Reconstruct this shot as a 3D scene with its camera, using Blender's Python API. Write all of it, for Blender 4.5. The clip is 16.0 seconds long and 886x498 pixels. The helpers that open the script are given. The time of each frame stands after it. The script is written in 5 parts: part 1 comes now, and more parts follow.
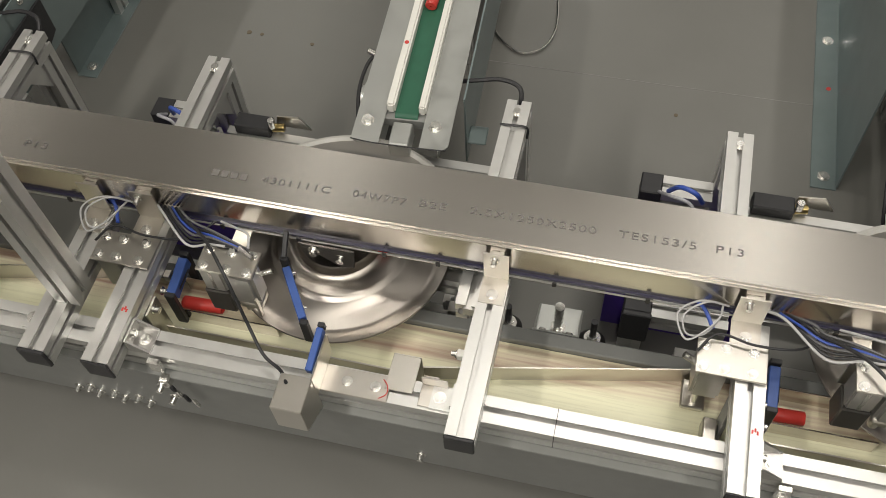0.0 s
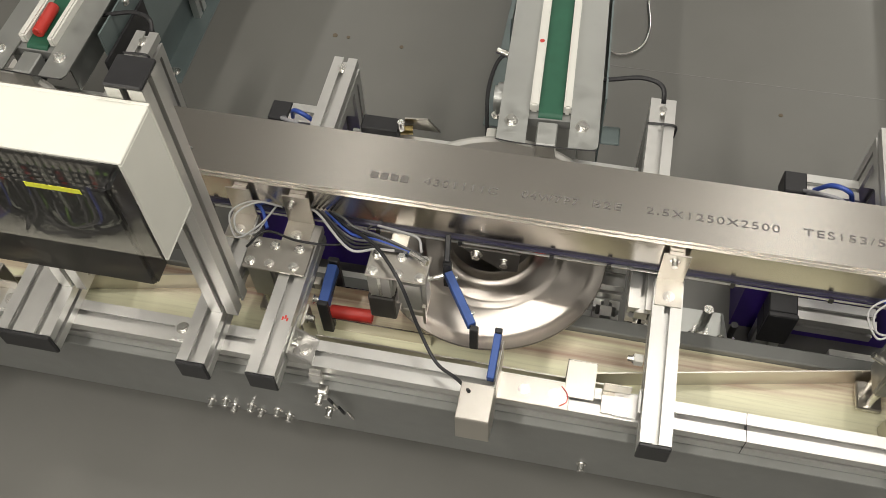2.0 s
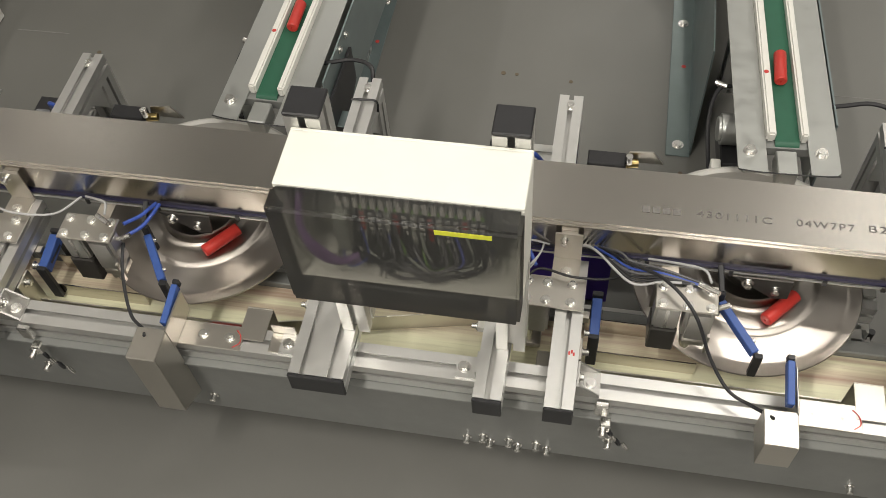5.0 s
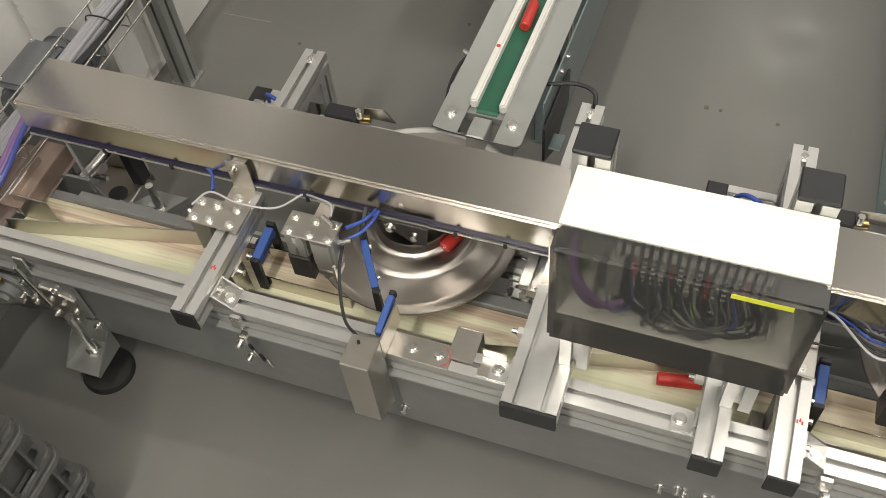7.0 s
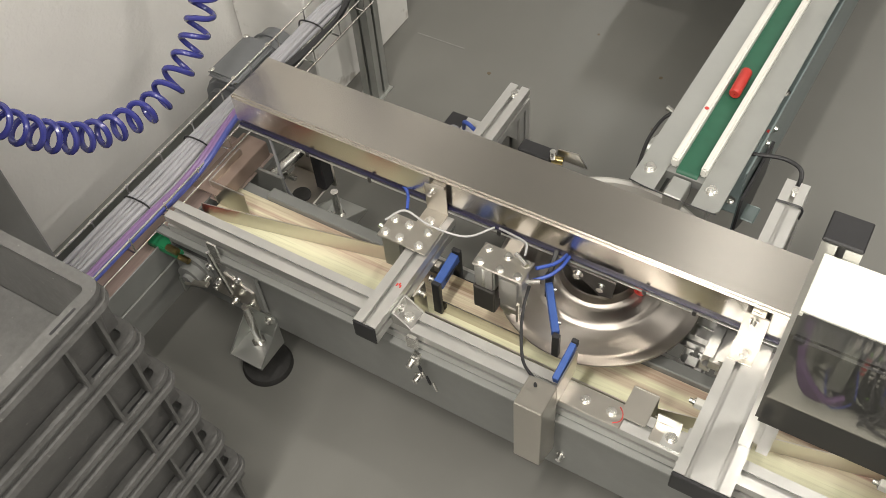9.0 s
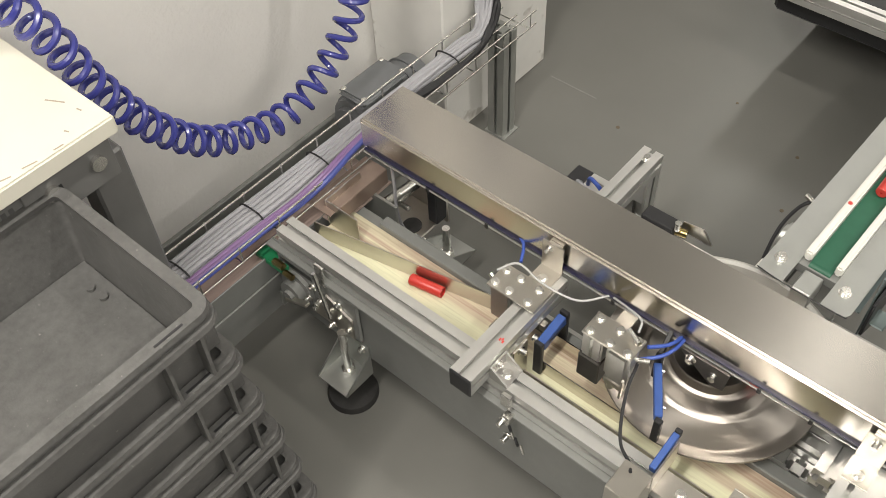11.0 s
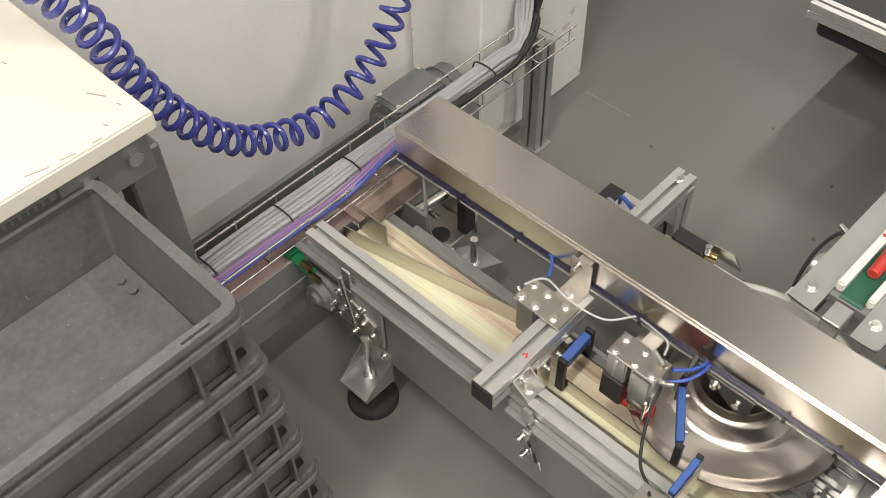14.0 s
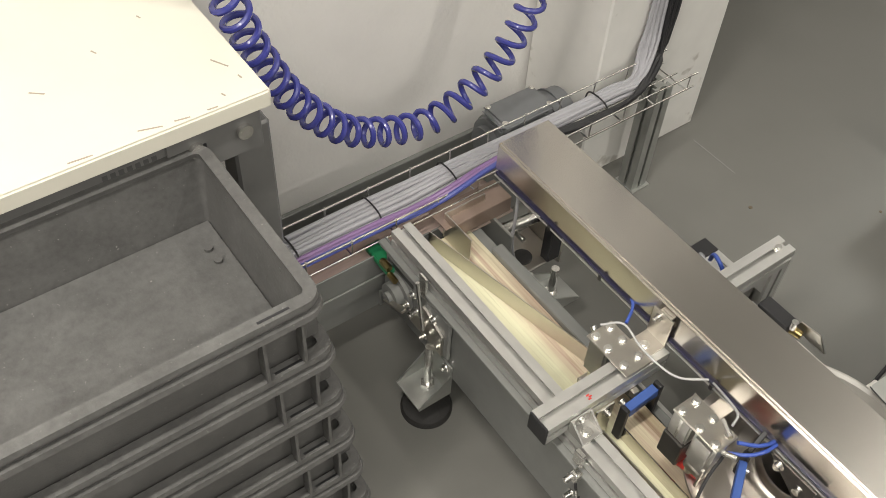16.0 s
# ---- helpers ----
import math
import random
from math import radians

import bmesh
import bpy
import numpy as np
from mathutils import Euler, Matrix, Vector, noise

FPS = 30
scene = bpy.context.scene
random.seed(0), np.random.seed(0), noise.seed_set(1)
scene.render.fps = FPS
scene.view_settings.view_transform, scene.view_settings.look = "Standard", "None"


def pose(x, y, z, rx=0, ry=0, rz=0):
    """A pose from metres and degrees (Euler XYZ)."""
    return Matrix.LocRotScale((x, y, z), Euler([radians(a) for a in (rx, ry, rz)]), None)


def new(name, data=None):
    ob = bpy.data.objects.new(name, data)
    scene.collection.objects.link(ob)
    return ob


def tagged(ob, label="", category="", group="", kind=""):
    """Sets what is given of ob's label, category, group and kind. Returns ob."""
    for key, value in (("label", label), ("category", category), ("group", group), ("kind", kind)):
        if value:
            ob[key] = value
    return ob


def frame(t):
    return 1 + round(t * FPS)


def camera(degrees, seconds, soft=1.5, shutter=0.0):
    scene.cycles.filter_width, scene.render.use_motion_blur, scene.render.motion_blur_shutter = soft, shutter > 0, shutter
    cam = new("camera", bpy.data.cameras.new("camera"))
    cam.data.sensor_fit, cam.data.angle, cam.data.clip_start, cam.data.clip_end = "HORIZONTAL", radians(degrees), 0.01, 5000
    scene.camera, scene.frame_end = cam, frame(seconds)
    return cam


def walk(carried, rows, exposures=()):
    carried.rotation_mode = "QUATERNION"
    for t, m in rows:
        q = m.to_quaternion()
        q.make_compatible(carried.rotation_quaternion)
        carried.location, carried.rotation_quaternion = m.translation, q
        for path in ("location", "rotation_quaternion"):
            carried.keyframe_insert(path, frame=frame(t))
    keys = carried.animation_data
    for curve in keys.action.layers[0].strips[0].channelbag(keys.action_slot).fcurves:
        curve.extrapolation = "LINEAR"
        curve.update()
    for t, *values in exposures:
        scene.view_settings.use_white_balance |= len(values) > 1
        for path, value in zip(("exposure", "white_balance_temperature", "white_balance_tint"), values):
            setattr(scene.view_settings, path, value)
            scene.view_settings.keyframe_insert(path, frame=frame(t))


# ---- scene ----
LENS = 49.98
PATH = [
    (0, 1.5161, -0.4326, 1.5567, 32.320, 2.776, 13.246),
    (0.5, 1.4371, -0.4900, 1.5581, 32.694, 3.122, 9.756),
    (1, 1.3765, -0.5160, 1.5566, 33.356, 1.904, 9.645),
    (1.5, 1.3206, -0.4994, 1.5396, 33.292, 0.889, 11.871),
    (2, 1.2359, -0.4790, 1.5223, 32.939, 1.592, 11.535),
    (2.5, 1.1597, -0.4719, 1.5244, 32.245, 1.863, 8.765),
    (3, 1.1220, -0.4751, 1.5277, 31.511, 2.527, 9.060),
    (5.5, 0.8153, -0.5643, 1.5713, 35.067, 3.625, 10.600),
    (6, 0.7796, -0.5126, 1.5669, 34.948, 3.369, 14.767),
    (6.5, 0.7230, -0.5176, 1.5700, 34.822, 3.359, 17.323),
    (7, 0.6719, -0.5515, 1.5783, 35.194, 3.933, 18.968),
    (7.5, 0.6207, -0.5802, 1.5769, 35.706, 3.927, 21.099),
    (8, 0.5879, -0.6002, 1.5744, 36.068, 4.543, 23.089),
    (8.5, 0.5707, -0.6062, 1.5881, 36.868, 4.656, 25.685),
    (9, 0.5488, -0.5889, 1.5985, 37.546, 3.465, 30.274),
    (9.5, 0.5296, -0.5746, 1.5967, 38.292, 3.441, 34.180),
    (10, 0.5084, -0.5664, 1.5956, 38.977, 3.205, 37.705),
    (12.5, 0.4675, -0.5577, 1.5898, 39.564, 1.557, 41.377),
    (13, 0.4683, -0.5570, 1.5926, 39.590, 1.439, 42.010),
    (13.5, 0.4698, -0.5609, 1.5934, 39.847, 1.265, 42.919),
    (14, 0.4707, -0.5625, 1.5946, 39.981, 1.237, 43.612),
    (14.5, 0.4695, -0.5604, 1.5929, 40.071, 1.099, 44.228),
    (15, 0.4665, -0.5577, 1.5929, 40.225, 0.394, 46.327),
    (15.5, 0.4543, -0.5604, 1.5917, 40.334, -0.934, 50.204),
    (16, 0.4409, -0.5677, 1.5939, 40.364, -2.485, 54.467),
]
cam = camera(LENS, 16.0, soft=0.65)
walk(cam, [(t, pose(*row)) for t, *row in PATH], ((0.0, -0.52), (3.0, -0.43), (6.0, -0.34), (8.0, -0.05), (10.0, 0.13), (12.5, 0.14), (16.0, 0.08)))

# ---- world, lamps ----
world = bpy.data.worlds.new("world")
scene.world = world
world.use_nodes = True
world.node_tree.nodes["Background"].inputs[0].default_value = (0.8, 0.84, 0.9, 1)
world.node_tree.nodes["Background"].inputs[1].default_value = 0.12


def tube_or_fill_lamp(x, y, length, power, turn=0.0, up=False):
    """A tube-shaped overhead area lamp; up makes an added uplight that brightens the ceiling."""
    data = bpy.data.lights.new("tube_or_fill_lamp", "AREA")
    data.shape, data.size, data.size_y, data.energy = "RECTANGLE", 0.09, length, power
    data.color = (1.0, 0.95, 0.87)
    ob = new("tube_or_fill_lamp", data)
    ob.location = (x, y, 2.5 if up else 2.86)
    ob.rotation_euler = (radians(180 if up else 0), 0, radians(turn))
    return ob


# Tubes at y 2.4; the other rows are unseen fills added for brightness.
for lamp_x, lamp_y, lamp_w in ((-1.75, 2.4, 2), (0.2, 2.4, 2), (2.15, 2.4, 3), (-1.0, 4.6, 26), (1.0, 4.6, 26), (3.0, 4.6, 26), (0.15, -1.2, 55), (1.6, -1.1, 26), (2.9, -0.9, 30), (-0.25, -2.4, 14)):
    tube_or_fill_lamp(lamp_x, lamp_y, 1.5, lamp_w)
tube_or_fill_lamp(1.9, 0.85, 1.5, 36, 90)
# Unseen uplights added to brighten the ceiling that the steel mirrors.
for lamp_x, lamp_w in ((-1.75, 2.2), (0.2, 2.4), (2.15, 4.5)):
    tube_or_fill_lamp(lamp_x, 2.4, 1.5, lamp_w, 0, True)


# ---- materials ----
def material(name, colour, rough=0.5, metal=0.0, vary=0.12, scale=40.0, bump=0.0, bump_scale=200.0, stretch=(1, 1, 1),
             rough_vary=0.0, spots=None, coat=0.0, alpha=1.0, island=0.0):
    mat = bpy.data.materials.new(name)
    mat.use_nodes = True
    nt = mat.node_tree
    bsdf = nt.nodes["Principled BSDF"]
    tex = nt.nodes.new("ShaderNodeTexCoord")
    mapping = nt.nodes.new("ShaderNodeMapping")
    mapping.inputs["Scale"].default_value = stretch
    nt.links.new(tex.outputs["Object"], mapping.inputs["Vector"])
    big = nt.nodes.new("ShaderNodeTexNoise")
    big.inputs["Scale"].default_value, big.inputs["Detail"].default_value = scale * 0.12, 4
    small = nt.nodes.new("ShaderNodeTexNoise")
    small.inputs["Scale"].default_value, small.inputs["Detail"].default_value = scale, 6
    for n in (big, small):
        nt.links.new(mapping.outputs["Vector"], n.inputs["Vector"])
    add = nt.nodes.new("ShaderNodeMath")
    add.operation = "ADD"
    nt.links.new(big.outputs["Fac"], add.inputs[0])
    nt.links.new(small.outputs["Fac"], add.inputs[1])
    ramp = nt.nodes.new("ShaderNodeMapRange")
    ramp.inputs["From Min"].default_value, ramp.inputs["From Max"].default_value = 0.6, 1.4
    ramp.inputs["To Min"].default_value, ramp.inputs["To Max"].default_value = 1 - vary, 1 + vary
    nt.links.new(add.outputs[0], ramp.inputs["Value"])
    mul = nt.nodes.new("ShaderNodeVectorMath")
    mul.operation = "SCALE"
    mul.inputs[0].default_value = colour
    nt.links.new(ramp.outputs["Result"], mul.inputs["Scale"])
    colour_out = mul.outputs[0]
    if spots:
        vor = nt.nodes.new("ShaderNodeTexNoise")
        vor.inputs["Scale"].default_value, vor.inputs["Detail"].default_value = spots[1], 3
        nt.links.new(tex.outputs["Object"], vor.inputs["Vector"])
        edge = nt.nodes.new("ShaderNodeMapRange")
        edge.inputs["From Min"].default_value, edge.inputs["From Max"].default_value = spots[2], spots[2] + 0.06
        nt.links.new(vor.outputs["Fac"], edge.inputs["Value"])
        mix = nt.nodes.new("ShaderNodeMix")
        mix.data_type = "RGBA"
        nt.links.new(edge.outputs["Result"], mix.inputs["Factor"])
        nt.links.new(colour_out, mix.inputs["A"])
        mix.inputs["B"].default_value = (*spots[0], 1)
        colour_out = mix.outputs["Result"]
    nt.links.new(colour_out, bsdf.inputs["Base Color"])
    bsdf.inputs["Metallic"].default_value = metal
    bsdf.inputs["Roughness"].default_value = rough
    bsdf.inputs["Coat Weight"].default_value = coat
    if rough_vary:
        rr = nt.nodes.new("ShaderNodeMapRange")
        rr.inputs["From Min"].default_value, rr.inputs["From Max"].default_value = 0.3, 0.7
        rr.inputs["To Min"].default_value, rr.inputs["To Max"].default_value = rough - rough_vary, rough + rough_vary
        nt.links.new(small.outputs["Fac"], rr.inputs["Value"])
        nt.links.new(rr.outputs["Result"], bsdf.inputs["Roughness"])
    if bump:
        bt = nt.nodes.new("ShaderNodeTexNoise")
        bt.inputs["Scale"].default_value, bt.inputs["Detail"].default_value = bump_scale, 4
        nt.links.new(mapping.outputs["Vector"], bt.inputs["Vector"])
        bp = nt.nodes.new("ShaderNodeBump")
        bp.inputs["Strength"].default_value, bp.inputs["Distance"].default_value = bump, 0.002
        nt.links.new(bt.outputs["Fac"], bp.inputs["Height"])
        nt.links.new(bp.outputs["Normal"], bsdf.inputs["Normal"])
    return mat


STEEL = material("brushed_stainless", (0.62, 0.59, 0.55), 0.25, 1.0, 0.05, 9, 0.0, 90, (1, 1, 1), 0.0)
BRACKET = material("stainless_bracket", (0.62, 0.59, 0.54), 0.33, 1.0, 0.03, 60, 0.0, 200, (1, 1, 1), 0.02)
SPUN = material("spun_stainless", (0.47, 0.435, 0.395), 0.33, 1.0, 0.05, 30, 0.0, 200, (1, 1, 1), 0.04)
spin = SPUN.node_tree.nodes.new("ShaderNodeTangent")
spin.direction_type, spin.axis = "RADIAL", "Z"
SPUN.node_tree.links.new(spin.outputs[0], SPUN.node_tree.nodes["Principled BSDF"].inputs["Tangent"])
SPUN.node_tree.nodes["Principled BSDF"].inputs["Anisotropic"].default_value = 0.85
POLISHED = material("polished_stainless", (0.60, 0.56, 0.51), 0.12, 1.0, 0.04, 25)
ALU = material("anodised_aluminium", (0.68, 0.675, 0.655), 0.42, 0.85, 0.05, 60, 0.03, 300, (1, 1, 1), 0.05)
ZINC = material("dull_cylinder_metal", (0.52, 0.51, 0.49), 0.38, 0.9, 0.06, 60)
DARKBLOCK = material("dark_anodised_block", (0.075, 0.07, 0.065), 0.35, 0.6, 0.1, 60)
CHROME = material("zinc_bolt", (0.82, 0.81, 0.78), 0.26, 1.0, 0.08, 200)
GALV = material("galvanised_sheet", (0.49, 0.50, 0.48), 0.42, 0.85, 0.07, 50, 0.0, 200, (1, 1, 1), 0.1)
DARKSHEET = material("grey_painted_sheet", (0.25, 0.255, 0.245), 0.46, 0.25, 0.08, 30, 0.03, 150)
TEAL = material("blue_grey_sheet", (0.19, 0.235, 0.235), 0.34, 0.3, 0.12, 18, 0.02, 100)
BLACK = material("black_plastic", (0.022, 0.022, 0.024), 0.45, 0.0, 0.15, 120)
RUBBER = material("black_rubber", (0.03, 0.029, 0.028), 0.7, 0.0, 0.25, 150, 0.1, 300)
FLOOR = material("grey_epoxy_floor", (0.180, 0.178, 0.164), 0.38, 0.0, 0.05, 9, 0.03, 60, (1, 1, 1), 0.06, ((0.155, 0.15, 0.135), 20, 0.80))
WALLP = material("white_wall_plaster", (0.78, 0.765, 0.74), 0.75, 0.0, 0.04, 12, 0.7, 110)
CEILING = material("white_ceiling_paint", (0.78, 0.775, 0.75), 0.8, 0.0, 0.03, 8)
HALL = material("hall_wall_paint", (0.62, 0.61, 0.59), 0.75, 0.0, 0.04, 12)
PILLAR = material("scuffed_white_paint", (0.74, 0.73, 0.70), 0.6, 0.0, 0.05, 20, 0.15, 90, (1, 1, 1), 0.0, ((0.5, 0.48, 0.44), 14, 0.66))
WHITE = material("white_box_plastic", (0.80, 0.80, 0.73), 0.42, 0.0, 0.03, 20)
BENCHTOP = material("scratched_white_laminate", (0.70, 0.675, 0.585), 0.45, 0.0, 0.03, 12)
BENCHGREY = material("grey_powder_coat", (0.16, 0.16, 0.157), 0.42, 0.1, 0.06, 50, 0.05, 300)
PRINT = material("dark_grey_print", (0.085, 0.085, 0.085), 0.5)
CRATE = material("grey_crate_plastic", (0.108, 0.107, 0.104), 0.5, 0.0, 0.30, 120, 0.2, 300, (1, 1, 1), 0.1, ((0.24, 0.235, 0.22), 190, 0.70))
BLUE = material("blue_sensor_plastic", (0.045, 0.10, 0.33), 0.45, 0.0, 0.1, 60)
HOSE = material("blue_coil_hose", (0.045, 0.05, 0.25), 0.22, 0.0, 0.08, 40, coat=0.3)
BLUETUBE = material("blue_air_tube", (0.05, 0.10, 0.42), 0.35, 0.0, 0.1, 60)
VIOLET = material("violet_plastic", (0.060, 0.025, 0.27), 0.42, 0.0, 0.1, 30)
PURPLECABLE = material("purple_cable", (0.24, 0.145, 0.31), 0.45, 0.0, 0.08, 60)
BLUECABLE = material("blue_cable", (0.075, 0.095, 0.34), 0.45, 0.0, 0.08, 60)
GREYCABLE = material("grey_cable", (0.36, 0.36, 0.385), 0.5, 0.0, 0.08, 80)
GREEN = material("green_belt", (0.02, 0.105, 0.06), 0.5, 0.0, 0.1, 60)
GREENP = material("green_plastic", (0.02, 0.22, 0.09), 0.4, 0.0, 0.1, 60)
PE = material("white_polyethylene", (0.76, 0.75, 0.70), 0.4, 0.0, 0.04, 40)
RED = material("red_hull_plastic", (0.56, 0.045, 0.035), 0.35, 0.0, 0.08, 80)
# Ink colour, also standing in for red laser light spots.
REDINKLASER = material("red_ink_and_laser", (0.6, 0.06, 0.05), 0.6)
BRASS = material("brass_fitting", (0.36, 0.28, 0.12), 0.3, 1.0, 0.1, 80)
MOTOR = material("grey_motor_paint", (0.165, 0.172, 0.18), 0.45, 0.1, 0.08, 40)
INK = material("grey_marking_ink", (0.17, 0.16, 0.15), 0.5, 0.0, 0.35, 250)
YELLOW = material("yellow_label", (0.75, 0.78, 0.06), 0.5)
CIRCUIT = material("dark_terminal_plastic", (0.05, 0.055, 0.05), 0.5, 0.0, 0.3, 90)
TERMINAL = material("grey_terminal_plastic", (0.33, 0.35, 0.31), 0.5, 0.0, 0.15, 90)
PINK = material("worn_pink_belt", (0.46, 0.355, 0.315), 0.42, 0.0, 0.14, 30, 0.03, 200, (8, 0.6, 1), 0.08)
CORK = material("cork", (0.15, 0.12, 0.08), 0.8)
SCUFF = material("pale_floor_scuff", (0.27, 0.265, 0.25), 0.5, 0.0, 0.3, 60)
NAVY = material("dark_blue_rail", (0.012, 0.011, 0.045), 0.35, 0.0, 0.1, 60)
PALECABLE = material("pale_grey_cable", (0.47, 0.47, 0.47), 0.45, 0.0, 0.06, 80)
DIMWIRE = material("dark_grey_wire", (0.13, 0.13, 0.135), 0.45)
BROWNSHEET = material("brown_cover_sheet", (0.30, 0.225, 0.185), 0.32, 0.35, 0.12, 40)
KNOCK = material("brown_knock_mark", (0.36, 0.31, 0.24), 0.7)
GREENWIRE = material("green_wire", (0.16, 0.30, 0.06), 0.45)
# The LED's lit look is put into a bright base colour, without emission.
LED = material("led_glow_green", (0.40, 0.85, 0.10), 0.5)


def belt_material():
    """Cream belt with lengthwise streaks, and a rubbed pinkish band at its far side."""
    mat = material("cream_belt", (0.80, 0.785, 0.56), 0.30, 0.0, 0.08, 40, 0.02, 100, (0.25, 6, 1), 0.06)
    nt = mat.node_tree
    bsdf = nt.nodes["Principled BSDF"]
    link = bsdf.inputs["Base Color"].links[0].from_socket
    tex = nt.nodes.new("ShaderNodeTexCoord")
    mapping = nt.nodes.new("ShaderNodeMapping")
    mapping.inputs["Scale"].default_value = (1.0, 34, 1)
    nt.links.new(tex.outputs["Object"], mapping.inputs["Vector"])
    streak = nt.nodes.new("ShaderNodeTexNoise")
    streak.inputs["Scale"].default_value, streak.inputs["Detail"].default_value = 3.0, 5
    nt.links.new(mapping.outputs["Vector"], streak.inputs["Vector"])
    sep = nt.nodes.new("ShaderNodeSeparateXYZ")
    nt.links.new(tex.outputs["Object"], sep.inputs["Vector"])
    band = nt.nodes.new("ShaderNodeMapRange")
    band.inputs["From Min"].default_value, band.inputs["From Max"].default_value = 0.012, 0.032
    nt.links.new(sep.outputs["Y"], band.inputs["Value"])
    edge = nt.nodes.new("ShaderNodeMath")
    edge.operation = "MULTIPLY_ADD"
    edge.inputs[1].default_value, edge.inputs[2].default_value = 2.2, -0.55
    nt.links.new(streak.outputs["Fac"], edge.inputs[0])
    both = nt.nodes.new("ShaderNodeMath")
    both.operation, both.use_clamp = "MULTIPLY", True
    nt.links.new(band.outputs["Result"], both.inputs[0])
    nt.links.new(edge.outputs[0], both.inputs[1])
    mix = nt.nodes.new("ShaderNodeMix")
    mix.data_type = "RGBA"
    nt.links.new(both.outputs[0], mix.inputs["Factor"])
    nt.links.new(link, mix.inputs["A"])
    mix.inputs["B"].default_value = (0.42, 0.28, 0.22, 1)
    nt.links.new(mix.outputs["Result"], bsdf.inputs["Base Color"])
    return mat


BELT = belt_material()


def smoked():
    mat = bpy.data.materials.new("smoked_clear_plastic")
    mat.use_nodes = True
    nt = mat.node_tree
    out = nt.nodes["Material Output"]
    clear = nt.nodes.new("ShaderNodeBsdfTransparent")
    clear.inputs[0].default_value = (0.29, 0.28, 0.262, 1)
    gloss = nt.nodes.new("ShaderNodeBsdfGlossy")
    gloss.inputs["Roughness"].default_value = 0.3
    mix = nt.nodes.new("ShaderNodeMixShader")
    mix.inputs[0].default_value = 0.13
    nt.links.new(clear.outputs[0], mix.inputs[1])
    nt.links.new(gloss.outputs[0], mix.inputs[2])
    nt.links.new(mix.outputs[0], out.inputs[0])
    return mat


SMOKED = smoked()
GUARD = material("pale_grey_plastic", (0.48, 0.47, 0.44), 0.4, 0.0, 0.06, 40)
ORIGIN = {}


# ---- mesh helpers ----
def thing(name, x, y, z, label="", category="", group="", kind=""):
    ob = new(name)
    ob.location = (x, y, z)
    ob.empty_display_size = 0.02
    ORIGIN[ob.name] = Vector((x, y, z))
    return tagged(ob, label, category, group, kind)


def part(name, bm, mat, parent, label="", smooth=False):
    bmesh.ops.recalc_face_normals(bm, faces=bm.faces)
    origin = ORIGIN[parent.name]
    bm.transform(Matrix.Translation(-origin))
    me = bpy.data.meshes.new(name)
    bm.to_mesh(me)
    bm.free()
    me.materials.append(mat)
    if smooth:
        me.shade_smooth()
        me.set_sharp_from_angle(angle=radians(38))
    ob = new(name, me)
    ob.parent = parent
    ORIGIN[ob.name] = origin
    if label:
        ob["label"] = label
    return ob


def single(name, bm, mat, label, category, group="", kind="", smooth=False, origin=None):
    """One mesh as a top-level thing, with its origin at its base."""
    bmesh.ops.recalc_face_normals(bm, faces=bm.faces)
    lo = Vector([min(v.co[i] for v in bm.verts) for i in range(3)])
    hi = Vector([max(v.co[i] for v in bm.verts) for i in range(3)])
    base = Vector(origin) if origin else Vector(((lo.x + hi.x) / 2, (lo.y + hi.y) / 2, lo.z))
    bm.transform(Matrix.Translation(-base))
    me = bpy.data.meshes.new(name)
    bm.to_mesh(me)
    bm.free()
    me.materials.append(mat)
    if smooth:
        me.shade_smooth()
        me.set_sharp_from_angle(angle=radians(38))
    ob = new(name, me)
    ob.location = base
    ORIGIN[ob.name] = base
    return tagged(ob, label, category, group, kind)


def box(bm, x0, x1, y0, y1, z0, z1, bevel=0.0, seg=1, m=None):
    made = bmesh.ops.create_cube(bm, size=1)["verts"]
    bmesh.ops.scale(bm, vec=(x1 - x0, y1 - y0, z1 - z0), verts=made)
    bmesh.ops.translate(bm, vec=((x0 + x1) / 2, (y0 + y1) / 2, (z0 + z1) / 2), verts=made)
    if bevel:
        edges = list({e for v in made for e in v.link_edges})
        made = list({v for f in bmesh.ops.bevel(bm, geom=edges, offset=bevel, segments=seg, affect="EDGES")["faces"] for v in f.verts} | {v for v in made if v.is_valid})
    if m is not None:
        bmesh.ops.transform(bm, matrix=m, verts=[v for v in made if v.is_valid])
    return bm


def B(*a, **k):
    return box(bmesh.new(), *a, **k)


def rod(bm, a, b, r, seg=12, r2=None):
    a, b = Vector(a), Vector(b)
    d = b - a
    m = Matrix.Translation((a + b) / 2) @ d.to_track_quat("Z", "Y").to_matrix().to_4x4()
    bmesh.ops.create_cone(bm, cap_ends=True, segments=seg, radius1=r, radius2=r if r2 is None else r2, depth=d.length, matrix=m)
    return bm


def smooth_path(pts, steps=6):
    pts = [Vector(p) for p in pts]
    if len(pts) < 3:
        return pts
    ext = [2 * pts[0] - pts[1]] + pts + [2 * pts[-1] - pts[-2]]
    out = []
    for i in range(1, len(ext) - 2):
        p0, p1, p2, p3 = ext[i - 1:i + 3]
        for k in range(steps):
            u = k / steps
            out.append(0.5 * (2 * p1 + (p2 - p0) * u + (2 * p0 - 5 * p1 + 4 * p2 - p3) * u * u + (3 * p1 - p0 - 3 * p2 + p3) * u ** 3))
    return out + [pts[-1]]


